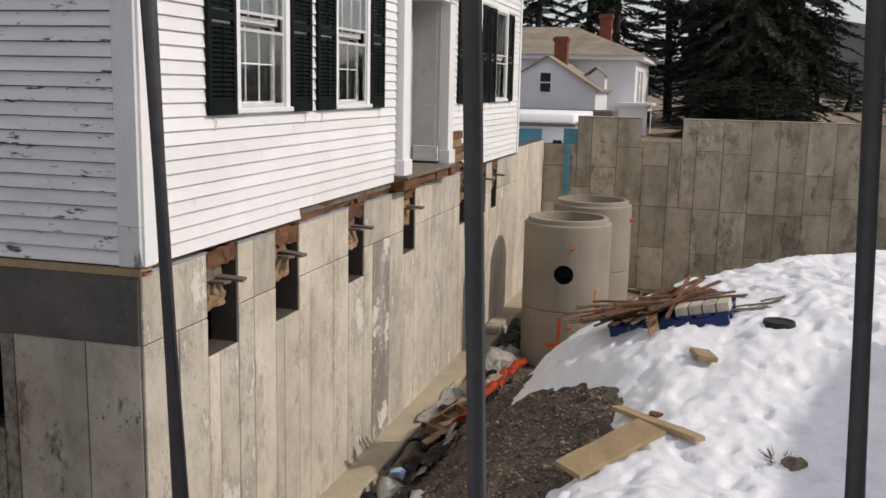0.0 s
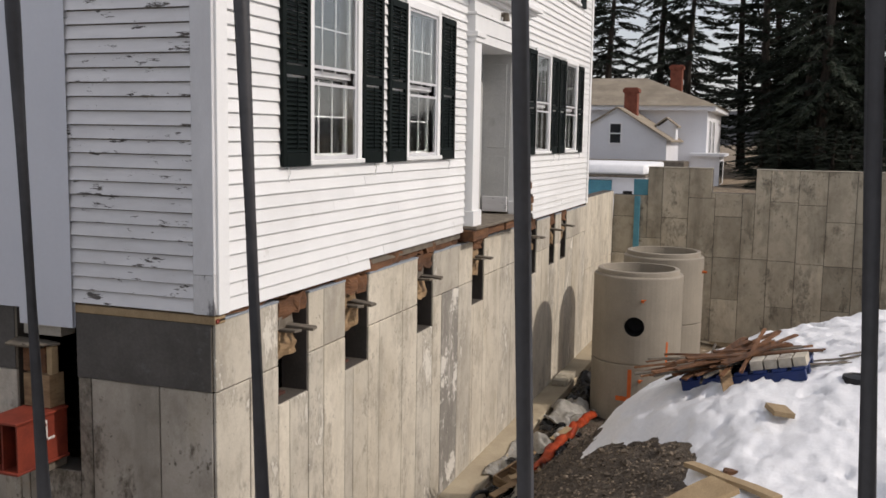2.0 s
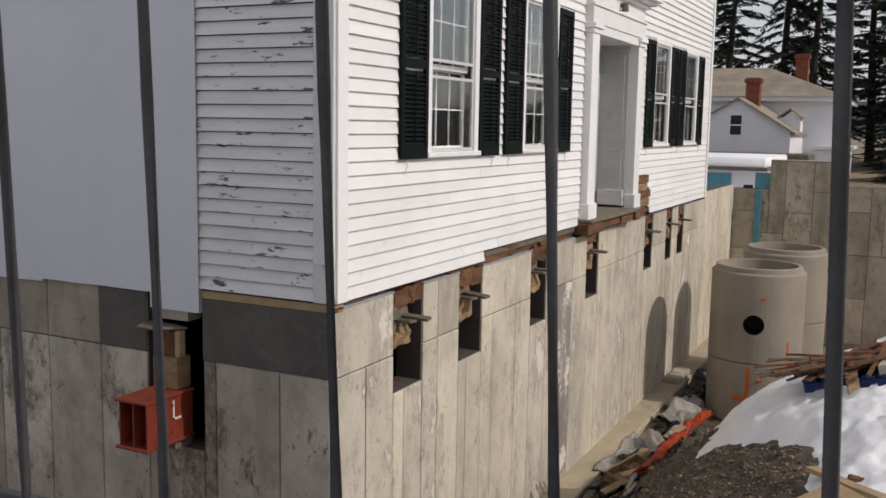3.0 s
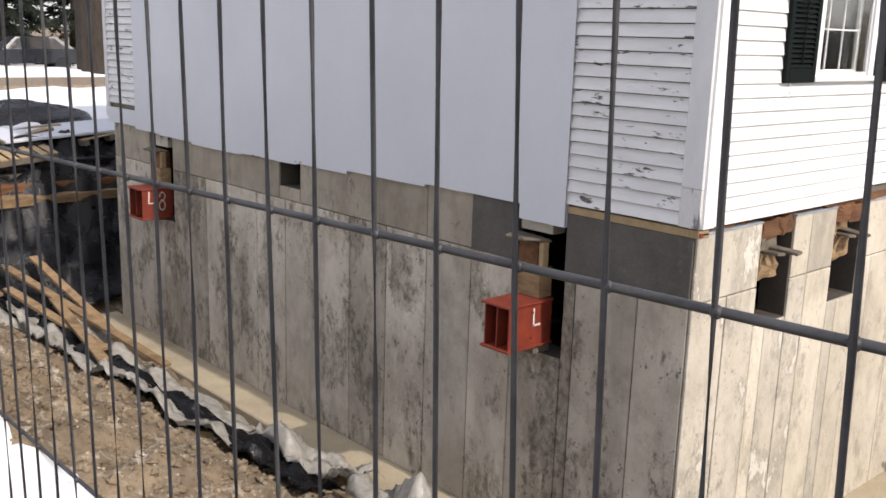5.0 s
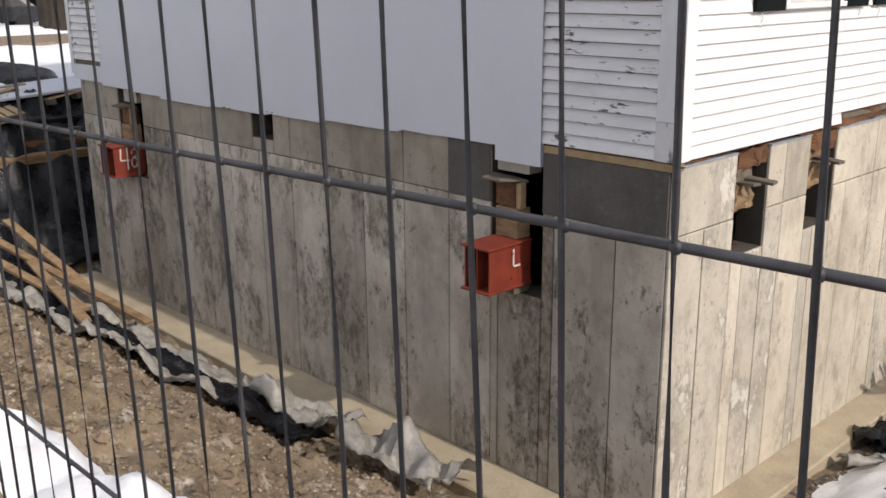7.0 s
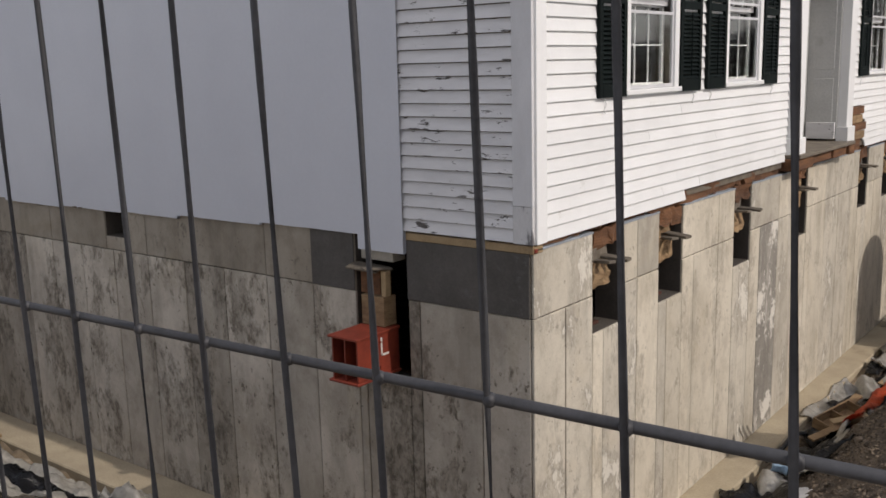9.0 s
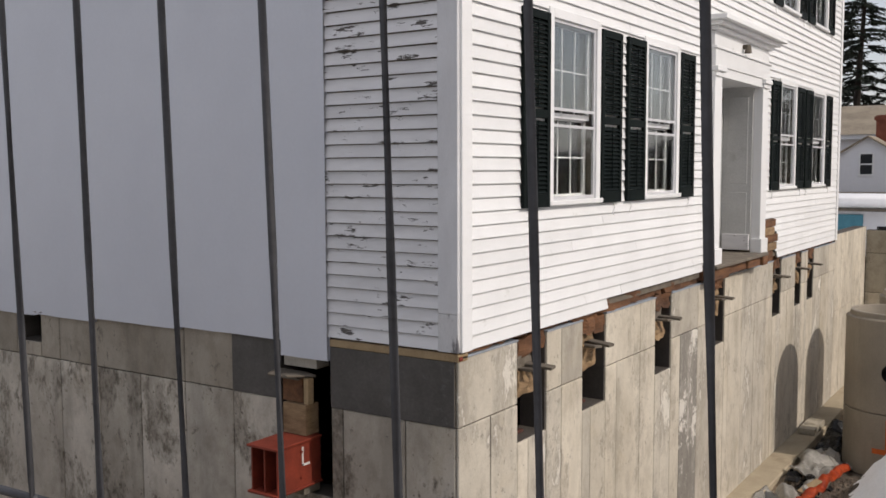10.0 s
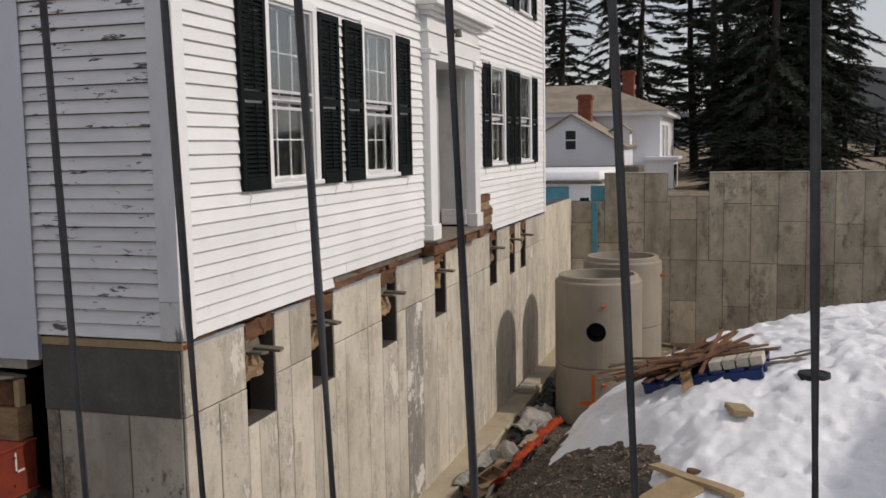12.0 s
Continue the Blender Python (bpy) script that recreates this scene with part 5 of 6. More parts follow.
crumpled("plastic_sheet", [(-4.4, -0.86), (-3.0, -0.72)], 0.85, M["clear_plastic"], "billowing clear plastic sheeting on the footing", "plastic sheet", 0.22, 0.34, seed=9.0)
crumpled("plastic_sheet", [(-2.75, -0.74), (-1.5, -0.72)], 0.9, M["clear_plastic"], "billowing clear plastic sheeting on the footing", "plastic sheet", 0.22, 0.34, seed=10.0)
crumpled("plastic_sheet", [(0.75, -0.5), (0.85, 0.9)], 0.75, M["clear_plastic"], "heap of dusty plastic sheeting by the corner", "plastic sheet", 0.14, 0.24, seed=11.0)
crumpled("tarpaulin", [(-11.3, -3.2), (-11.5, -0.8), (-11.7, 1.6), (-11.8, 4.0)], 3.2, M["black_plastic"], "black plastic tarpaulin draped over the bank", "tarpaulin", 0.17, 0.3, 0.08, seed=12.0)
crumpled("tarpaulin", [(-10.2, -2.6), (-9.9, -1.2)], 1.2, M["black_plastic"], "black plastic tarpaulin bunched at the foot of the bank", "tarpaulin", 0.14, 0.26, 0.08, seed=13.0)
crumpled("tarpaulin", [(-9.7, -3.2), (-8.9, -1.6)], 0.5, M["clear_plastic"], "grey plastic sheeting on the soil", "tarpaulin", 0.06, 0.1, 0.08, seed=14.0)


def plank(line, width, thick, material, label, group="", lift=0.0):
    """A sawn board lying from one place to another, given by two (x, y, z)."""
    a, b = Vector(line[0]), Vector(line[1])
    d = b - a
    bm = bmesh.new()
    n = 8
    rings = []
    for k in range(n + 1):
        x = d.length * (k / n - 0.5)
        s = 0.004 * math.sin(k * 1.3)
        rings.append([bm.verts.new(p) for p in ((x, -width / 2, s), (x, width / 2, s), (x, width / 2, s + thick), (x, -width / 2, s + thick))])
    for p, q in zip(rings, rings[1:]):
        for i in range(4):
            j = (i + 1) % 4
            bm.faces.new((p[i], p[j], q[j], q[i]))
    bm.faces.new(rings[0])
    bm.faces.new(rings[-1][::-1])
    m = Matrix.Translation((a + b) / 2 + Vector((0, 0, lift))) @ d.to_track_quat("X", "Z").to_matrix().to_4x4()
    return solo("plank", bm, material, label, "plank", group, at=m)


def on_snow(x, y, up=0.0):
    return (x, y, max(ground_height(x, y), snow_top(x, y)) + up)


plank((on_snow(2.81, 1.57, 0.10), on_snow(3.42, 2.17, 0.09)), 0.33, 0.045, M["lumber"], "wide yellow plank lying on snow and gravel")
plank((on_snow(3.06, 2.88, 0.10), on_snow(3.82, 2.11, 0.045)), 0.11, 0.04, M["lumber"], "narrow weathered board half sunk in snow")
slab("wood_offcut", (*on_snow(3.81, 3.57, 0.02), 0.20, 0.26, 0.05), M["lumber"], "small plywood offcut lying on the snow", "offcut", "", (2, 8, 20))
# cover in the snow
bm = bmesh.new()
lathe(bm, [(0.0001, 0.022), (0.02, 0.022), (0.12, 0.020), (0.125, 0.03), (0.155, 0.03), (0.16, 0.0), (0.16, -0.10), (0.0001, -0.10)], 24)
solo("drain_cover", bm, M["rubber"], "black round drain cover sunk in the snow", "drain cover", at=Matrix.Translation(on_snow(4.53, 4.26, 0.008)))
# a stone and a scrap of bark in the snow
bm = bmesh.new()
rough_box(bm, (0, 0, 0.02), (0.115, 0.10, 0.11), (10, 20, 30), 0.05, 6, 2.2)
solo("field_stone", bm, M["stone"], "brown stone bedded in the snow", "stone", smooth=True, at=Matrix.Translation(on_snow(4.55, 1.95, 0.0)))
bm = bmesh.new()
rough_box(bm, (0, 0, 0.01), (0.13, 0.07, 0.03), (0, 6, 15), 0.02, 4, 1.2)
solo("bark_scrap", bm, M["timber"], "small brown scrap of bark on the snow", "bark", at=Matrix.Translation(on_snow(3.43, 2.68, 0.0)))
# weeds
bm = bmesh.new()
rnd = random.Random(4)
for k in range(60):
    a, l = rnd.uniform(0, math.tau), rnd.uniform(0.06, 0.17)
    tube(bm, (0.03 * math.cos(a), 0.03 * math.sin(a), 0), (l * math.cos(a), l * math.sin(a), rnd.uniform(0.0, 0.12)), 0.006, 0.002, 4, False)
solo("dead_weeds", bm, M["grey_wood"], "clump of dead brown weeds poking through the snow", "weeds", at=Matrix.Translation(on_snow(4.42, 2.02, -0.03)))

# ---- the blue pallet with scrap wood
pallet = thing("pallet", label="blue plastic pallet loaded with blocks and scrap wood", category="pallet")
turn = pose(3.45, 4.22, -1.20, 0, -13, -7) @ Matrix.Translation((0, 0.5, 0))
for name, y in (("runner", -0.45), ("runner", -0.13), ("runner", 0.19)):
    bm = bmesh.new()
    box(bm, -0.62, 0.62, y - 0.05, y + 0.05, 0, 0.11, 0.008)
    part(name, bm, M["blue_plastic"], pallet)
for k in range(7):
    bm = bmesh.new()
    x = -0.56 + k * 0.187
    box(bm, x - 0.07, x + 0.07, -0.5, 0.24, 0.111, 0.14, 0.005)
    part("deck_board", bm, M["blue_plastic"], pallet)
pallet.matrix_world = turn
for k in range(4):
    p = turn @ Vector((0.16 + 0.14 * k, -0.34, 0.188))
    slab("paver", (*p, 0.125, 0.26, 0.095), M["concrete_mottled"] if k < 3 else M["concrete_pale"], "grey concrete block on the pallet", "block", "blocks on the pallet", (0, -13, -7))
rnd = random.Random(8)
for k in range(64):
    l = rnd.uniform(0.6, 1.7)
    a = radians(rnd.gauss(46, 15))
    c = turn @ Vector((rnd.uniform(-0.62, 0.10), rnd.uniform(-0.36, 0.28), 0.16))
    c.z = max(c.z, snow_top(c.x, c.y) + 0.03) + 0.11 * rnd.random()
    d = Vector((math.cos(a), math.sin(a), rnd.uniform(0.0, 0.20))) * l / 2
    plank((c - d, c + d), rnd.uniform(0.02, 0.075), rnd.uniform(0.01, 0.024), M[rnd.choice(("timber", "timber", "timber", "grey_wood"))], "splintered brown scrap board on the pile", "scrap boards")
plank((turn @ Vector((-0.15, -0.52, 0.18)), turn @ Vector((-0.12, -0.64, -0.02))), 0.12, 0.02, M["crib"], "short board leaning on the pallet")
for k in range(5):
    c = Vector((4.22 + 0.10 * k, 4.75 + 0.13 * k, 0))
    c.z = snow_top(c.x, c.y) + 0.02
    d = Vector((math.cos(0.55 + 0.1 * k), math.sin(0.55 + 0.1 * k), 0)) * 0.4
    plank((c - d, c + d), 0.03, 0.012, M["grey_wood"], "thin lath lying on the snow", "laths on the snow")

# ---- a wooden tool tray and loose boards beside the footing
tray = thing("wooden_tray", label="open tan wooden tray lying among plastic sheets", category="tray")
for dims in ((-0.32, 0.32, -0.14, 0.14, 0, 0.015), (-0.32, 0.32, -0.14, -0.122, 0.015, 0.13), (-0.32, 0.32, 0.122, 0.14, 0.015, 0.13), (-0.32, -0.302, -0.122, 0.122, 0.015, 0.13), (0.302, 0.32, -0.122, 0.122, 0.015, 0.13), (-0.01, 0.01, -0.122, 0.122, 0.015, 0.12)):
    box_part("side" if dims[5] > 0.02 else "bottom", dims, M["crib"], tray)
tray.matrix_world = pose(0.78, 5.45, ground_height(0.78, 5.45) + 0.16, 12, -8, 70)
bm = bmesh.new()
pts = [Vector((0.44 + 0.05 * math.sin(k * 0.9) + 0.02 * k, 3.95 + 0.16 * k, WALL_LOW + 0.06 + 0.10 * math.sin(k * 0.5))) for k in range(9)]
tube_line(bm, pts, 0.025, 8)
solo("black_hose", bm, M["rubber"], "curved black drain hose by the footing", "hose")
slab("form_block", (0.2, 10.75, WALL_LOW + 0.06, 0.26, 0.8, 0.10), M["concrete"], "low concrete block on the footing by the wall", "block")
rnd = random.Random(5)
for a, b in (((-10.6, -1.45, 0.35), (-7.2, -0.62, 0.08)), ((-9.8, -1.7, 0.28), (-7.6, -1.25, 0.06)), ((-9.3, -1.25, 0.30), (-6.9, -1.55, 0.05)), ((-10.8, -1.0, 0.5), (-8.6, -0.7, 0.15)), ((-10.9, -2.2, 0.3), (-9.2, -2.0, 0.1))):
    za, zb = (max(ground_height(p[0], p[1]), -3.06 if p[1] > -0.5 else -9) + p[2] + 0.16 for p in (a, b))
    plank(((a[0], a[1], za), (b[0], b[1], zb)), 0.13, 0.04, M["crib"], "tan plank leaning down to the footing", "loose planks")
for x, y in ((-6.8, -1.75), (-5.5, -1.2), (-4.5, -1.6)):
    slab("broken_board", (x, y, ground_height(x, y) + 0.03, 0.3, 0.17, 0.03), M["lumber"], "broken piece of board on the soil", "offcut", "board pieces", (5, 12, rnd.uniform(0, 90)))

# ---- stones on the gravel slope and the soil bank


def stone_field(name, count, region, size, material, label, seed):
    rnd = random.Random(seed)
    base = [Vector(p).normalized() for p in ((1, 0, 0.1), (0.3, 1, -0.1), (-0.9, 0.5, 0.1), (-0.7, -0.7, -0.1), (0.4, -0.9, 0.1), (0.1, 0.1, 0.8), (0, -0.1, -0.8))]
    tri = [(0, 1, 5), (1, 2, 5), (2, 3, 5), (3, 4, 5), (4, 0, 5), (1, 0, 6), (2, 1, 6), (3, 2, 6), (4, 3, 6), (0, 4, 6)]
    verts, faces = [], []
    while count:
        x, y = rnd.uniform(*region[:2]), rnd.uniform(*region[2:])
        if (-0.1 < x < 0.4 and y > -0.5) or (x < 0.4 and y > -0.52) or snow_depth(x, y) > 0.01:
            count -= rnd.random() < 0.5
            continue
        s = size * (0.4 + 1.4 * rnd.random() ** 3)
        q = Euler((rnd.uniform(0, 6), rnd.uniform(0, 6), rnd.uniform(0, 6))).to_quaternion()
        o, z = len(verts), ground_height(x, y)
        if 0.3 < x < 3.7 and -1.4 < y < 11.6:
            z = max(z, gravel_top(x, y))
        for b in base:
            v = q @ b * s * rnd.uniform(0.75, 1.2)
            verts.append((x + v.x, y + v.y, z + v.z * 0.7 + s * 0.15))
        faces += [tuple(i + o for i in t) for t in tri]
        count -= 1
    me = bpy.data.meshes.new(name)
    me.from_pydata(verts, [], faces)
    me.materials.append(material)
    tagged(new(name, me), label, "stones", kind="stuff")


stone_field("gravel", 36000, (0.45, 3.3, -0.8, 9.0), 0.0135, M["stone"], "loose grey and brown gravel on the slope", 1)
stone_field("gravel", 380, (0.45, 3.0, -0.8, 8.0), 0.034, M["stone"], "larger pale stones scattered over the gravel slope", 7)
stone_field("rubble", 12000, (-10.0, 1.5, -5.0, -0.55), 0.015, M["earth_stone"], "small stones and clods on the soil bank", 2)
stone_field("clods", 5200, (-10.0, 1.0, -4.5, -0.8), 0.042, M["soil"], "lumps of brown earth on the bank", 3)

# ---------------------------------------------------------------- the wire fence in front of the camera
# the panel stands at FENCE_AT, turned and leaning a little; its own x runs along it, its own z up
FENCE_AT, MESH = (3.6066, -5.5482, 1.22), 0.0475
fence = thing("wire_fence", label="dark galvanised welded-wire construction fence panel", category="fence")
z_low, z_high = -1.67, 0.53
BENT = {-10: (-0.5, 0.32), -9: (0.1, 0.21), -8: (0.7, -0.19), -7: (-1.3, -0.26), -6: (1.3, -0.2), -5: (0.0, 0.0), -4: (1.2, -0.54), -3: (0.1, -0.27), -2: (-0.5, 0.1),
        -1: (-0.4, -0.26), 0: (-0.4, -0.38), 1: (-0.2, -0.73), 2: (-0.7, -0.5), 3: (-0.1, -1.06), 4: (0.7, 0.61)}    # wires knocked out of line: millimetres, degrees
WIRE_R, RAIL_R = 0.00135, 0.0019
wire_meshes = []
for v in range(4):
    bm = bmesh.new()
    n = 24
    tube_line(bm, [(0.0004 * math.sin(k * 0.9 + v), 0.0005 * math.sin(k * 1.3 + 2 * v), z_low + (z_high - z_low) * k / n) for k in range(n + 1)], WIRE_R, 10)
    wire_meshes.append(mesh_of(bm, "wire", M["wire"], True))
for k in range(-46, 22):
    shift, tilt = BENT.get(k, (random.uniform(-0.6, 0.6), random.uniform(-0.1, 0.1)))
    w = new("wire", wire_meshes[k % 4])
    w.parent = fence
    w.matrix_basis = pose(k * MESH + shift * 0.001, 0, 0, 0, tilt, 0)
RAIL_Y = WIRE_R + RAIL_R - 0.0006
bm = bmesh.new()
tube(bm, (-46.5 * MESH, 0, 0), (21.5 * MESH, 0, 0), RAIL_R, sides=10)
rail_mesh = mesh_of(bm, "cross_wire", M["wire"], True)
RAILS = [-0.031 + 0.279 * k for k in range(-5, 3)]
for z in RAILS:
    w = new("cross_wire", rail_mesh)
    w.parent = fence
    w.location = (0, RAIL_Y, z)
# weld beads where the wires cross the rail that the camera looks over
bm = bmesh.new()
bmesh.ops.create_icosphere(bm, subdivisions=2, radius=1.0)
for v in bm.verts:
    v.co = Vector((v.co.x * 0.0024, v.co.y * 0.0026, v.co.z * 0.0027))
bead = mesh_of(bm, "weld_bead", M["wire"], True)
for k in range(-30, 8):
    for z in RAILS[4:6]:
        shift, tilt = BENT.get(k, (0.0, 0.0))
        w = new("weld_bead", bead)
        w.parent = fence
        w.location = (k * MESH + shift * 0.001 + z * math.sin(radians(tilt)), RAIL_Y * 0.5, z)
for x in (-46.5 * MESH, 21.5 * MESH):
    bm = bmesh.new()
    tube(bm, (x, 0, -1.72), (x, 0, 0.58), 0.019, sides=12)
    part("post", bm, M["wire"], fence)
fence.matrix_world = pose(*FENCE_AT, 0, 0, -0.51) @ pose(0, 0, 0, 0, -1.81, 0)

# ---------------------------------------------------------------- the neighbouring white house beyond the wall


def gable_prism(bm, x0, x1, y0, y1, z0, rise, over=0.2, thick=0.06):
    """A gable roof with its ridge along y, as two slabs with thickness."""
    xm = (x0 + x1) / 2
    for side in (-1, 1):
        xe = x0 - over if side < 0 else x1 + over
        ze = z0 - over * rise / ((x1 - x0) / 2)
        a = [(xm, z0 + rise), (xe, ze), (xe, ze + thick), (xm, z0 + rise + thick)]
        r = [[bm.verts.new((x, y, z)) for x, z in a] for y in (y0 - over, y1 + over)]
        for i in range(4):
            j = (i + 1) % 4
            bm.faces.new((r[0][i], r[0][j], r[1][j], r[1][i]))
        bm.faces.new(r[0])
        bm.faces.new(r[1][::-1])


def far_window(parent, x, y, z, w, h, face="-y"):
    """A small sash window on a far wall: frame, sill, two panes."""
    bm = bmesh.new()
    e = 0.05
    for dims in ((-w / 2 - e, -w / 2, -h / 2 - e, h / 2 + e), (w / 2, w / 2 + e, -h / 2 - e, h / 2 + e), (-w / 2, w / 2, h / 2, h / 2 + e), (-w / 2, w / 2, -h / 2 - e, -h / 2), (-w / 2, w / 2, -0.025, 0.025)):
        box(bm, dims[0], dims[1], -0.05, 0.0, dims[2], dims[3])
    turn = 0 if face == "-y" else 90
    f_ = part("window", bm, M["white"], parent)
    f_.matrix_basis = pose(x, y, z, 0, 0, turn)
    for z0, z1 in ((-h / 2, -0.025), (0.025, h / 2)):
        bm = bmesh.new()
        box(bm, -w / 2, w / 2, -0.012, -0.004, z0, z1)
        part("pane", bm, M["black_glass"], f_)


M["black_glass"] = surf("dark_window", (0.015, 0.017, 0.02), None, 3, 0.1, 0.02, 30)
M["far_white"] = surf("far_white_paint", (0.74, 0.74, 0.76), (0.68, 0.68, 0.7), 0.6, 0.6, 0.1, 10, grainy=0.95)
GZ = -0.75
far = thing("far_house", label="white two-storey wooden house with hip roof and brick chimneys", category="house")
MX0, MX1, MY0, MY1, MEAVE = -11.0, 0.45, 37.0, 46.0, 2.55
box_part("wall", (MX0, MX1, MY0, MY1, GZ, MEAVE), M["far_white"], far)
bm = bmesh.new()
box(bm, MX0 - 0.35, MX1 + 0.35, MY0 - 0.35, MY1 + 0.35, MEAVE, MEAVE + 0.2)
part("cornice", bm, M["far_white"], far)
bm = bmesh.new()
b4 = [bm.verts.new(p) for p in ((MX0 - 0.45, MY0 - 0.45, MEAVE + 0.2), (MX1 + 0.45, MY0 - 0.45, MEAVE + 0.2), (MX1 + 0.45, MY1 + 0.45, MEAVE + 0.2), (MX0 - 0.45, MY1 + 0.45, MEAVE + 0.2))]
t4 = [bm.verts.new(p) for p in ((MX0 + 4, MY0 + 3.4, 4.15), (MX1 - 3.1, MY0 + 3.4, 4.15), (MX1 - 3.1, MY1 - 3.4, 4.15), (MX0 + 4, MY1 - 3.4, 4.15))]
for i in range(4):
    bm.faces.new((b4[i], b4[(i + 1) % 4], t4[(i + 1) % 4], t4[i]))
bm.faces.new(t4)
bm.faces.new(b4[::-1])
part("roof", bm, M["shingle"], far)
for y in (38.6, 40.6):
    far_window(far, MX1, y, 1.4, 0.7, 1.4, "+x")
for x, y, z0, z1 in ((-1.3, 40.5, 3.3, 4.75), (-2.45, 34.6, 2.2, 3.4)):
    bm = bmesh.new()
    box(bm, x - 0.27, x + 0.27, y - 0.27, y + 0.27, z0, z1, 0.01)
    box(bm, x - 0.33, x + 0.33, y - 0.33, y + 0.33, z1 - 0.2, z1 - 0.05)
    part("chimney", bm, M["brick"], far)
WX0, WX1, WY0, WY1 = -4.65, -0.72, 32.6, 37.2
bm = bmesh.new()
box(bm, WX0, WX1, WY0, WY1, GZ, 1.3)
vs = [bm.verts.new(p) for p in ((WX0, WY0, 1.3), (WX1, WY0, 1.3), ((WX0 + WX1) / 2, WY0, 2.5))]
bm.faces.new(vs)
part("wing_wall", bm, M["far_white"], far)
bm = bmesh.new()
gable_prism(bm, WX0, WX1, WY0, WY1, 1.3, 1.2)
part("wing_roof", bm, M["shingle"], far)
far_window(far, (WX0 + WX1) / 2 - 0.05, WY0, 1.5, 0.42, 0.75)
# small dormer and side lean-to
bm = bmesh.new()
box(bm, -1.4, -0.6, 34.6, 35.5, 1.2, 1.85)
part("dormer", bm, M["far_white"], far)
bm = bmesh.new()
gable_prism(bm, -1.4, -0.6, 34.6, 35.5, 1.85, 0.3, 0.1, 0.06)
part("dormer_roof", bm, M["shingle"], far)
bm = bmesh.new()
box(bm, 0.0, 1.15, 35.2, 38.0, GZ, 0.62)
part("porch", bm, M["far_white"], far)
box_part("porch_roof", (-0.1, 1.35, 35.0, 38.0, 0.621, 0.74), M["far_white"], far)
for x in (0.72, 0.95):
    box_part("porch_pane", (1.15, 1.165, 35.3 + (x - 0.72) * 5, 36.2 + (x - 0.72) * 5, -0.55, 0.4), M["black_glass"], far)

# low garage with snow on its flat roof, just past the wall
garage = thing("garage", label="low teal and white garage with a thick snow cap", category="garage")
box_part("wall", (-5.5, -0.35, 23.5, 28.0, GZ, 0.12), M["far_white"], garage)
for x in (-3.9, -2.0):
    box_part("door_leaf", (x - 0.75, x + 0.75, 23.46, 23.498, GZ, 0.02), M["teal"], garage, "teal painted garage door")
box_part("fascia", (-5.7, -0.2, 23.2, 28.2, 0.12, 0.20), M["grey_wood"], garage)
bm = bmesh.new()
box(bm, -5.7, -0.25, 23.25, 28.1, 0.203, 0.52, 0.05)
snowcap = solo("roof_snow", bm, M["snow"], "thick white snow lying on the garage roof", "snow", smooth=True)
bm = bmesh.new()
box(bm, -5.0, 0.3, 29.5, 31.2, 0.2, 0.50, 0.03)
box(bm, -4.8, 0.1, 29.7, 31.0, GZ, 0.2)
solo("shed", bm, M["grey_wood"], "dark low shed roof behind the garage", "shed")
# teal post against the far wall
bm = bmesh.new()
box(bm, 0.49, 0.62, FAR_Y - 0.06, FAR_Y - 0.004, -3.0, -0.02, 0.006)
solo("teal_post", bm, M["teal"], "teal painted board standing against the wall", "post")
bm = bmesh.new()
box(bm, 0.45, 0.80, FAR_Y + 0.05, FAR_Y + 0.12, -0.3, 0.36, 0.006)
solo("teal_board", bm, M["teal"], "teal painted board standing behind the wall", "board")
slab("rubble_block", (0.3, FAR_Y + 0.1, 0.04, 0.2, 0.12, 0.07), M["rubber"], "dark scrap lying on top of the wall", "scrap")

# ---------------------------------------------------------------- conifers


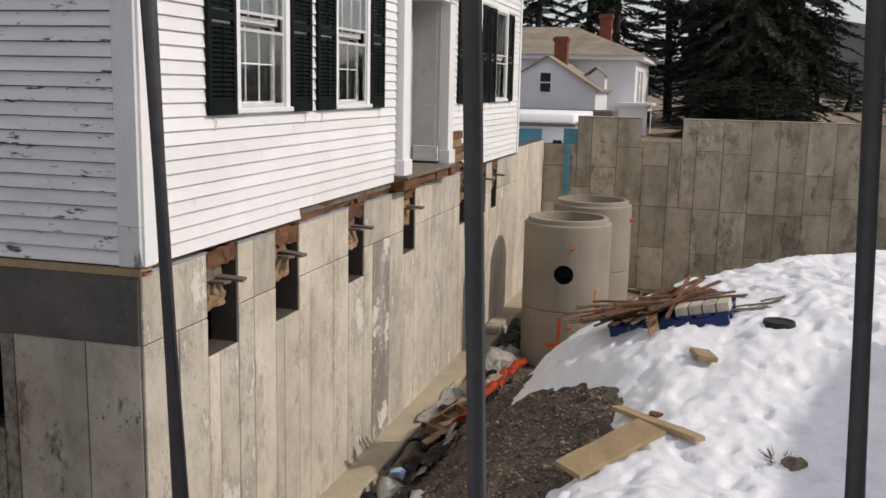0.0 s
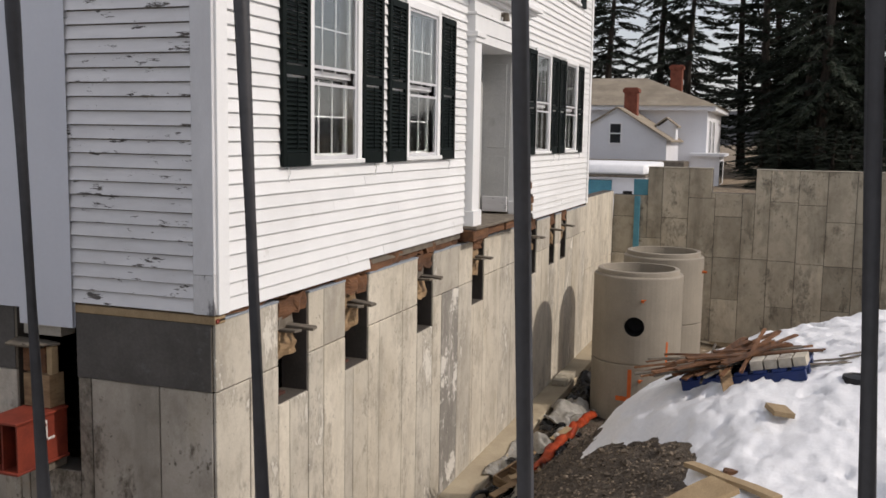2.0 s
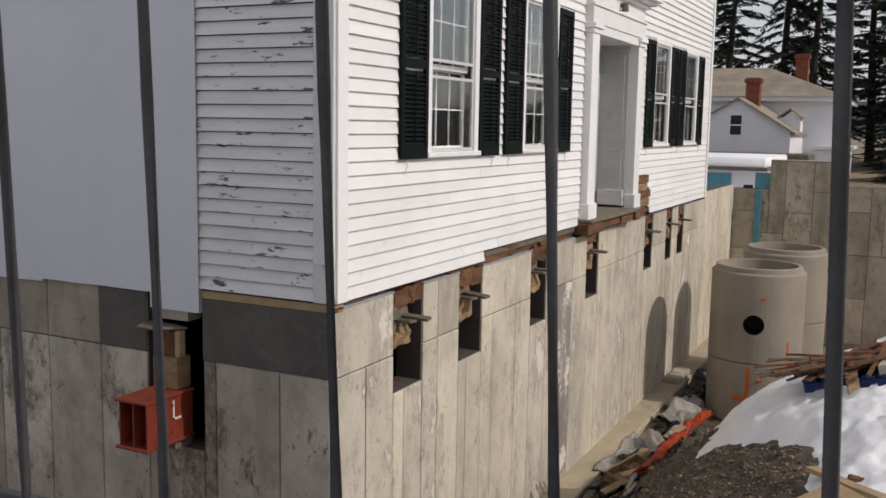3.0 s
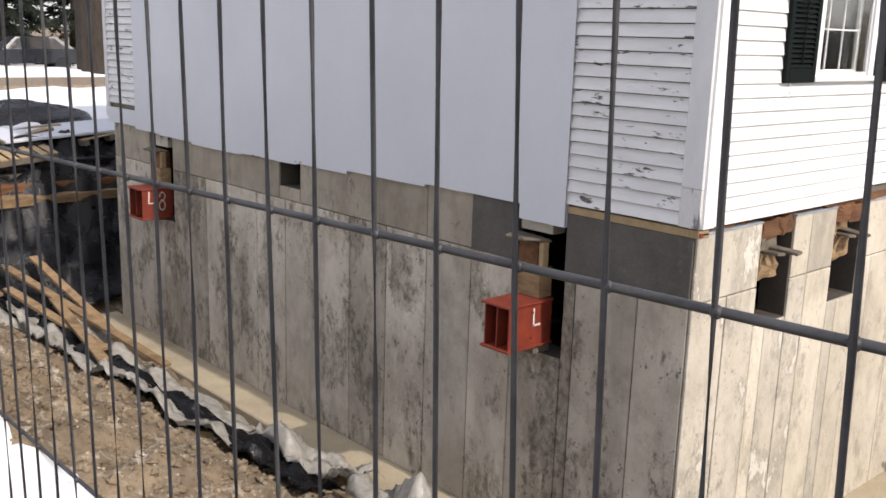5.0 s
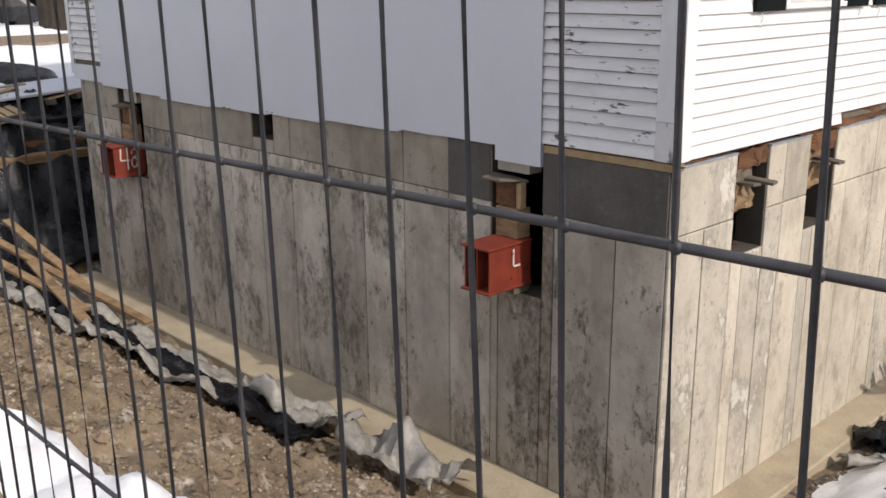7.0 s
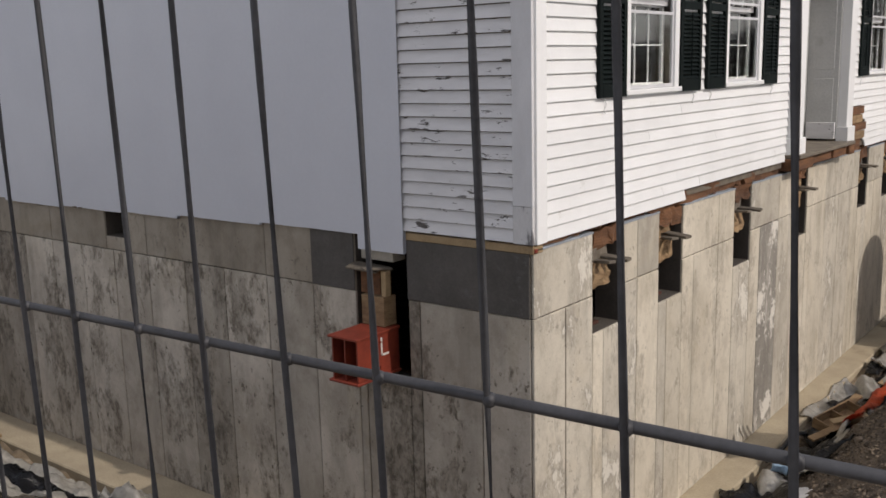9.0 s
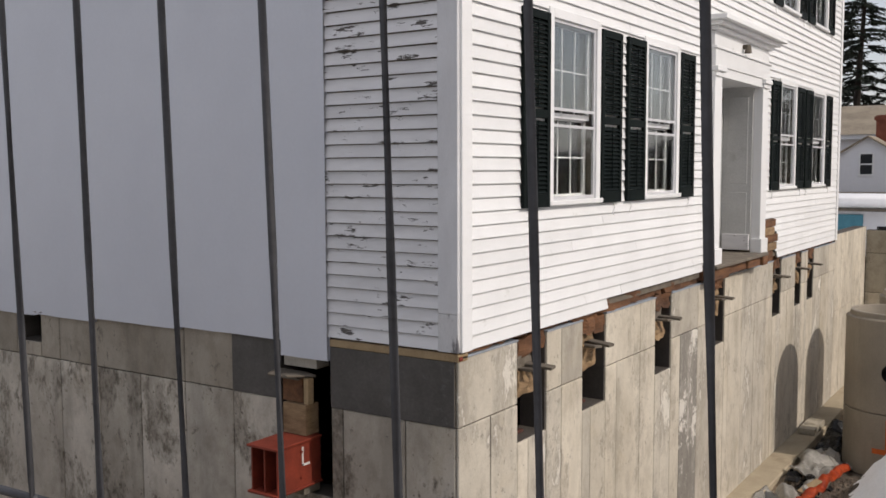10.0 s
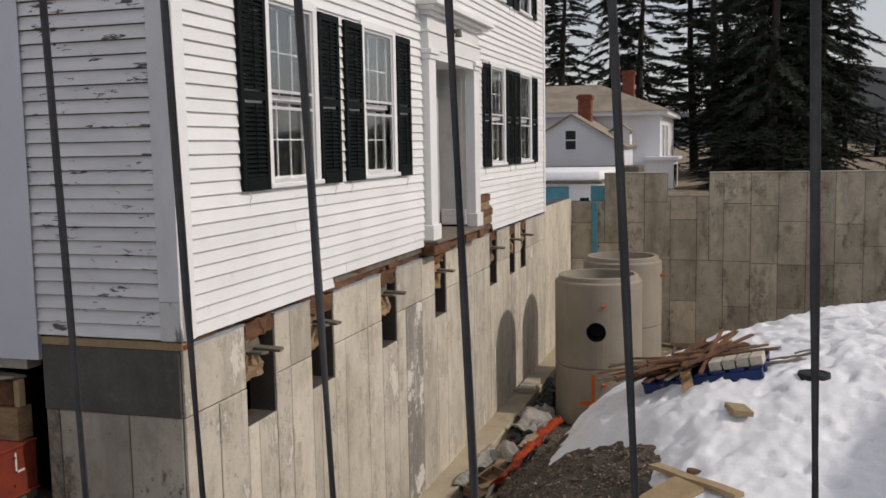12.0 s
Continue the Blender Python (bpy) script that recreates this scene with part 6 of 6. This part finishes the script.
def conifer(name, height, seed, droop, spread, bare, label):
    """Tapered trunk, whorls of limbs, and sprays of needles along each limb."""
    rnd = random.Random(seed)
    root = thing(name, label=label, category="tree", group="conifers")
    bm = bmesh.new()
    pts = [Vector((0.15 * math.sin(k * 0.8 + seed), 0.15 * math.cos(k * 0.7), height * k / 8)) for k in range(9)]
    for k in range(8):
        tube(bm, pts[k], pts[k + 1], 0.32 * (1 - k / 8.4), 0.32 * (1 - (k + 1) / 8.4), 8, False)
    verts, faces = [], []
    z = bare
    while z < height - 0.3:
        share = (z - bare) / (height - bare)
        reach = spread * (1 - share) ** 0.75 * rnd.uniform(0.65, 1.1) + 0.35
        for b in range(rnd.randint(4, 6)):
            a = rnd.uniform(0, math.tau)
            l = reach * rnd.uniform(0.6, 1.15)
            rise = rnd.uniform(-0.1, 0.25) * (1 - droop)
            p0 = Vector((0, 0, z + rnd.uniform(-0.25, 0.25)))
            limb = []
            for k in range(6):
                u = k / 5
                limb.append(p0 + Vector((math.cos(a) * l * u, math.sin(a) * l * u, l * (rise * u - droop * 0.55 * u * u + 0.12 * max(0, u - 0.7)))))
            for p, q in zip(limb, limb[1:]):
                tube(bm, p, q, 0.03 * (1 - limb.index(p) / 6), 0.02 * (1 - limb.index(p) / 6), 3, False)
            n = int(46 + l * 42)
            for k in range(n):
                u = rnd.uniform(0.18, 1.05)
                i = min(4, int(u * 5))
                c = limb[i].lerp(limb[i + 1], min(1.2, u * 5 - i))
                s = rnd.uniform(0.22, 0.62) * (1.1 - 0.4 * u)
                side = rnd.choice((-1, 1)) * rnd.uniform(0.3, 1.2)
                d = Vector((math.cos(a + side), math.sin(a + side), rnd.uniform(-0.55, 0.15) - 0.9 * droop * rnd.random())).normalized() * s
                w = d.cross(Vector((rnd.uniform(-1, 1), rnd.uniform(-1, 1), rnd.uniform(0.2, 1)))).normalized() * s * rnd.uniform(0.05, 0.11)
                o = len(verts)
                verts.extend((c - w * 0.3, c + d * 0.55 - w, c + d, c + d * 0.55 + w))
                faces.append((o, o + 1, o + 2, o + 3))
        z += rnd.uniform(0.40, 0.68)
    part("trunk", bm, M["bark"], root)
    me = bpy.data.meshes.new("crown")
    me.from_pydata([tuple(v) for v in verts], [], faces)
    me.materials.append(M["needle"])
    c = new("crown", me)
    c.parent = root
    return root


spruce = conifer("spruce_tree", 22, 3, 0.75, 3.6, 0.6, "tall dark spruce with drooping branches")
spruce_b = conifer("spruce_tree", 17, 9, 0.55, 3.9, 0.3, "dark bushy spruce at the edge of the wood")
pine = conifer("pine_tree", 23, 5, 0.12, 4.6, 3.0, "tall white pine with level branch plates")
rnd = random.Random(12)
placed = []
spots = [(pine, 2.4, 52), (spruce_b, -2.2, 56), (spruce, -4.4, 60), (spruce_b, -7.5, 58), (pine, -10.5, 66)]
for k in range(5):
    spots.append((rnd.choice((spruce, spruce, spruce_b)), 4.9 + k * 0.86 + rnd.uniform(-0.4, 0.4), 48 + 4.5 * (k // 8) + rnd.uniform(-1.5, 1.5)))
for k in range(3):
    spots.append((pine, 0.2 + 2.9 * k + rnd.uniform(-0.5, 0.5), 62 + rnd.uniform(-3, 3)))
for k in range(12):
    spots.append((spruce_b, 12 + 3.0 * k, 105 + rnd.uniform(-6, 6)))
for k in range(10):
    spots.append((rnd.choice((spruce, spruce_b)), -16 - 3.2 * k + rnd.uniform(-1, 1), 70 + rnd.uniform(-5, 5)))
for k in range(18):
    spots.append((rnd.choice((spruce, pine, spruce_b)), -45 - 5 * (k % 2) + rnd.uniform(-2, 2), 1 + 2.1 * k))
# unseen row to the north-east, added for dark reflections in the window panes
for k in range(16):
    spots.append((rnd.choice((spruce, spruce_b)), 17.5 + 2.3 * k, 58 - 1.0 * k + rnd.uniform(-2, 2)))
spots += [(spruce_b, 2.6, 54), (spruce_b, 3.6, 50.5), (spruce_b, 4.3, 53)]    # a dark skirt of younger trees
firsts = set()
for tree, x, y in spots:
    m = Matrix.Translation((x, y, -0.75)) @ pose(0, 0, 0, 0, 0, rnd.uniform(0, 360)) @ Matrix.Diagonal((1, 1, 1, 1))
    if tree.name in firsts:
        t = copy_thing(tree, m)
        skirt = 2 < x < 4.5 and 50 < y < 55 and tree is spruce_b
        low = y > 20 and (x - 3.7) / (y + 5.75) > 0.108
        t.scale = (0.8, 0.8, 0.4) if skirt else (1, 1, (0.2 if y < 63 and x > 17 else 0.33) if low else 1)
    else:
        tree.matrix_world = m
        firsts.add(tree.name)

for k in range(7):
    t = copy_thing(spruce_b, Matrix.Translation((2.75 + 0.68 * k, 34.8 + rnd.uniform(-1, 1), -0.8)) @ pose(0, 0, 0, 0, 0, rnd.uniform(0, 360)))
    t.scale = (0.4, 0.4, 0.15)
    t["label"] = "low young spruce in the hedge below the wood"

# ---------------------------------------------------------------- beyond the end of the side wall: stacks, snow banks, parked cars


def wood_pallet(x, y, z, turn):
    root = thing("wooden_pallet", label="weathered wooden pallet lying on the bank", category="pallet", group="wooden pallets")
    for k in range(3):
        box_part("runner", (-0.6, 0.6, -0.5 + k * 0.46, -0.42 + k * 0.46, 0, 0.09), M["grey_wood"], root)
    for k in range(8):
        box_part("deck_board", (-0.6 + k * 0.155, -0.49 + k * 0.155, -0.5, 0.5, 0.091, 0.11), M["lumber"], root)
    root.matrix_world = pose(x, y, z, 8, -5, turn)


def top_at(x, y):
    return max(ground_height(x, y), snow_top(x, y))


wood_pallet(-12.9, -0.6, top_at(-12.9, -0.6) + 0.05, 20)
wood_pallet(-12.6, 0.8, top_at(-12.6, 0.8) + 0.08, 5)
for k in range(4):
    y = -1.6 + 0.9 * k
    plank(((-12.9 + 0.05 * k, y - 0.9, top_at(-12.9, y) + 0.04 + 0.05 * (k % 3)), (-13.0 + 0.1 * (k % 2), y + 1.0, top_at(-13.0, y) + 0.06 + 0.05 * (k % 3))), 0.14, 0.045, M["lumber"], "tan plank stacked on the bank", "stacked planks")
# timbers and a covered bundle half way up the draped bank
for k, (x, z) in enumerate(((-11.55, -1.42), (-11.72, -1.24), (-11.84, -1.10))):
    bm = bmesh.new()
    rough_box(bm, (x, -0.6 + 0.3 * k, z), (0.2, 4.2, 0.15), (0, 6, 2 - 2 * k), 0.02, 6, k)
    solo("bank_timber", bm, M[("crib", "timber", "grey_wood")[k]], "long brown timber lying on the black tarpaulin", "timber", "bank timbers")
bm = bmesh.new()
rough_box(bm, (-12.25, -0.7, -1.0), (0.9, 3.2, 0.34), (0, 3, 2), 0.12, 9, 3.0)
solo("tarp_cover", bm, M["black_plastic"], "bundle under black plastic on the bank", "tarpaulin", smooth=True)
wood_pallet(-12.05, -0.85, -0.79, 92)
bm = bmesh.new()
turned_box(bm, (-12.6, 0.3, -0.46), (0.9, 2.4, 0.05), (3, 6, 4), 0.01)
solo("white_board", bm, M["sheet"], "white insulation board lying over the planks", "board")
bm = bmesh.new()
turned_box(bm, (-13.6, 2.3, top_at(-13.6, 2.3) + 0.1), (1.3, 2.8, 0.06), (2, -4, 12), 0.01)
solo("white_board", bm, M["sheet"], "white insulation board lying on the stack", "board")
bm = bmesh.new()
turned_box(bm, (-11.7, 3.2, top_at(-11.7, 3.2) + 0.25), (0.5, 0.8, 0.5), (0, 0, 12), 0.02)
solo("wooden_crate", bm, M["lumber"], "yellow wooden crate beside the house corner", "crate")
bm = bmesh.new()
bmesh.ops.create_icosphere(bm, subdivisions=4, radius=1)
for v in bm.verts:
    f_ = 1 + 0.22 * noise.noise(v.co * 1.7)
    v.co = Vector((v.co.x * 1.0 * f_, v.co.y * 1.2 * f_, max(-0.1, v.co.z * 0.42 * f_)))
solo("tarp_cover", bm, M["black_plastic"], "pile under a black tarpaulin with snow around it", "tarpaulin", at=Matrix.Translation((-16.3, 0.9, top_at(-16.3, 0.9))))


def snow_bank(x, y, lx, ly, h, seed):
    bm = bmesh.new()
    n = 26
    g = [[bm.verts.new((x + lx * (i / n - 0.5), y + ly * (j / n - 0.5), -0.75 + h * (1 - (2 * i / n - 1) ** 2) * (1 - (2 * j / n - 1) ** 4) * (1 + 0.5 * fbm(i * 0.3, j * 0.3, 1.0, seed)))) for j in range(n + 1)] for i in range(n + 1)]
    for i in range(n):
        for j in range(n):
            bm.faces.new((g[i][j], g[i + 1][j], g[i + 1][j + 1], g[i][j + 1]))
    solo("snow_bank", bm, M["snow"], "ploughed bank of old snow beside the road", "snow bank", "snow banks", smooth=True)


snow_bank(-22, 5, 4, 18, 0.35, 1.0)
snow_bank(-31.5, 9, 4, 40, 0.45, 2.0)
bm = bmesh.new()
box(bm, -29.0, -24.6, -60, 80, -0.68, -0.44)
solo("road", bm, M["stone"], "wet brown gravel drive between snow banks", "road", kind="structure")


def car(x, y, turn, label):
    root = thing("parked_car", label=label, category="car", group="parked cars")
    bm = bmesh.new()
    prof = [(-2.2, 0.35), (-2.25, 0.7), (-1.5, 0.88), (-0.9, 0.93), (-0.35, 1.42), (1.2, 1.45), (1.9, 0.98), (2.2, 0.9), (2.25, 0.4)]
    r = [[bm.verts.new((px, s * (0.85 if pz < 1.2 else 0.68), pz)) for px, pz in prof] for s in (-1, 1)]
    for i in range(len(prof)):
        j = (i + 1) % len(prof)
        bm.faces.new((r[0][i], r[0][j], r[1][j], r[1][i]))
    bm.faces.new(r[0])
    bm.faces.new(r[1][::-1])
    body = part("body", bm, M["car_paint"], root)
    for s in (-1, 1):
        bm = bmesh.new()
        vs = [bm.verts.new(p) for p in ((-0.7, s * 0.853, 0.95), (-0.3, s * 0.72, 1.36), (1.15, s * 0.72, 1.38), (1.6, s * 0.853, 0.98))]
        bm.faces.new(vs)
        part("side_window", bm, M["black_glass"], root)
        for wx in (-1.4, 1.4):
            bm = bmesh.new()
            tube(bm, (wx, s * 0.68, 0.32), (wx, s * 0.88, 0.32), 0.32, sides=20)
            part("wheel", bm, M["rubber"], root)
    root.matrix_world = pose(x, y, -0.66, 0, 0, turn)


for k, (x, y) in enumerate(((-37.5, 8.0), (-36.5, 12.8), (-38.5, 3.2))):
    car(x, y, 84 + 8 * k, "dark parked car beyond the snow bank")
bm = bmesh.new()
tube(bm, (-31.0, 8.4, -0.8), (-31.1, 8.4, 9), 0.65, 0.5, 14)
solo("tree_trunk", bm, M["bark"], "thick dark bare tree trunk by the road", "tree")
# wooded hill in the distance
bm = bmesh.new()
n = 40
lo = [bm.verts.new((-420 + 900 * k / n, 420, -2)) for k in range(n + 1)]
hi = [bm.verts.new((-420 + 900 * k / n, 520, 22 + 16 * math.sin(k * 0.35) + 5 * math.sin(k * 1.3))) for k in range(n + 1)]
for k in range(n):
    bm.faces.new((lo[k], lo[k + 1], hi[k + 1], hi[k]))
solo("hill", bm, M["hill"], "grey-blue wooded hill in the distance", "hill", kind="structure")
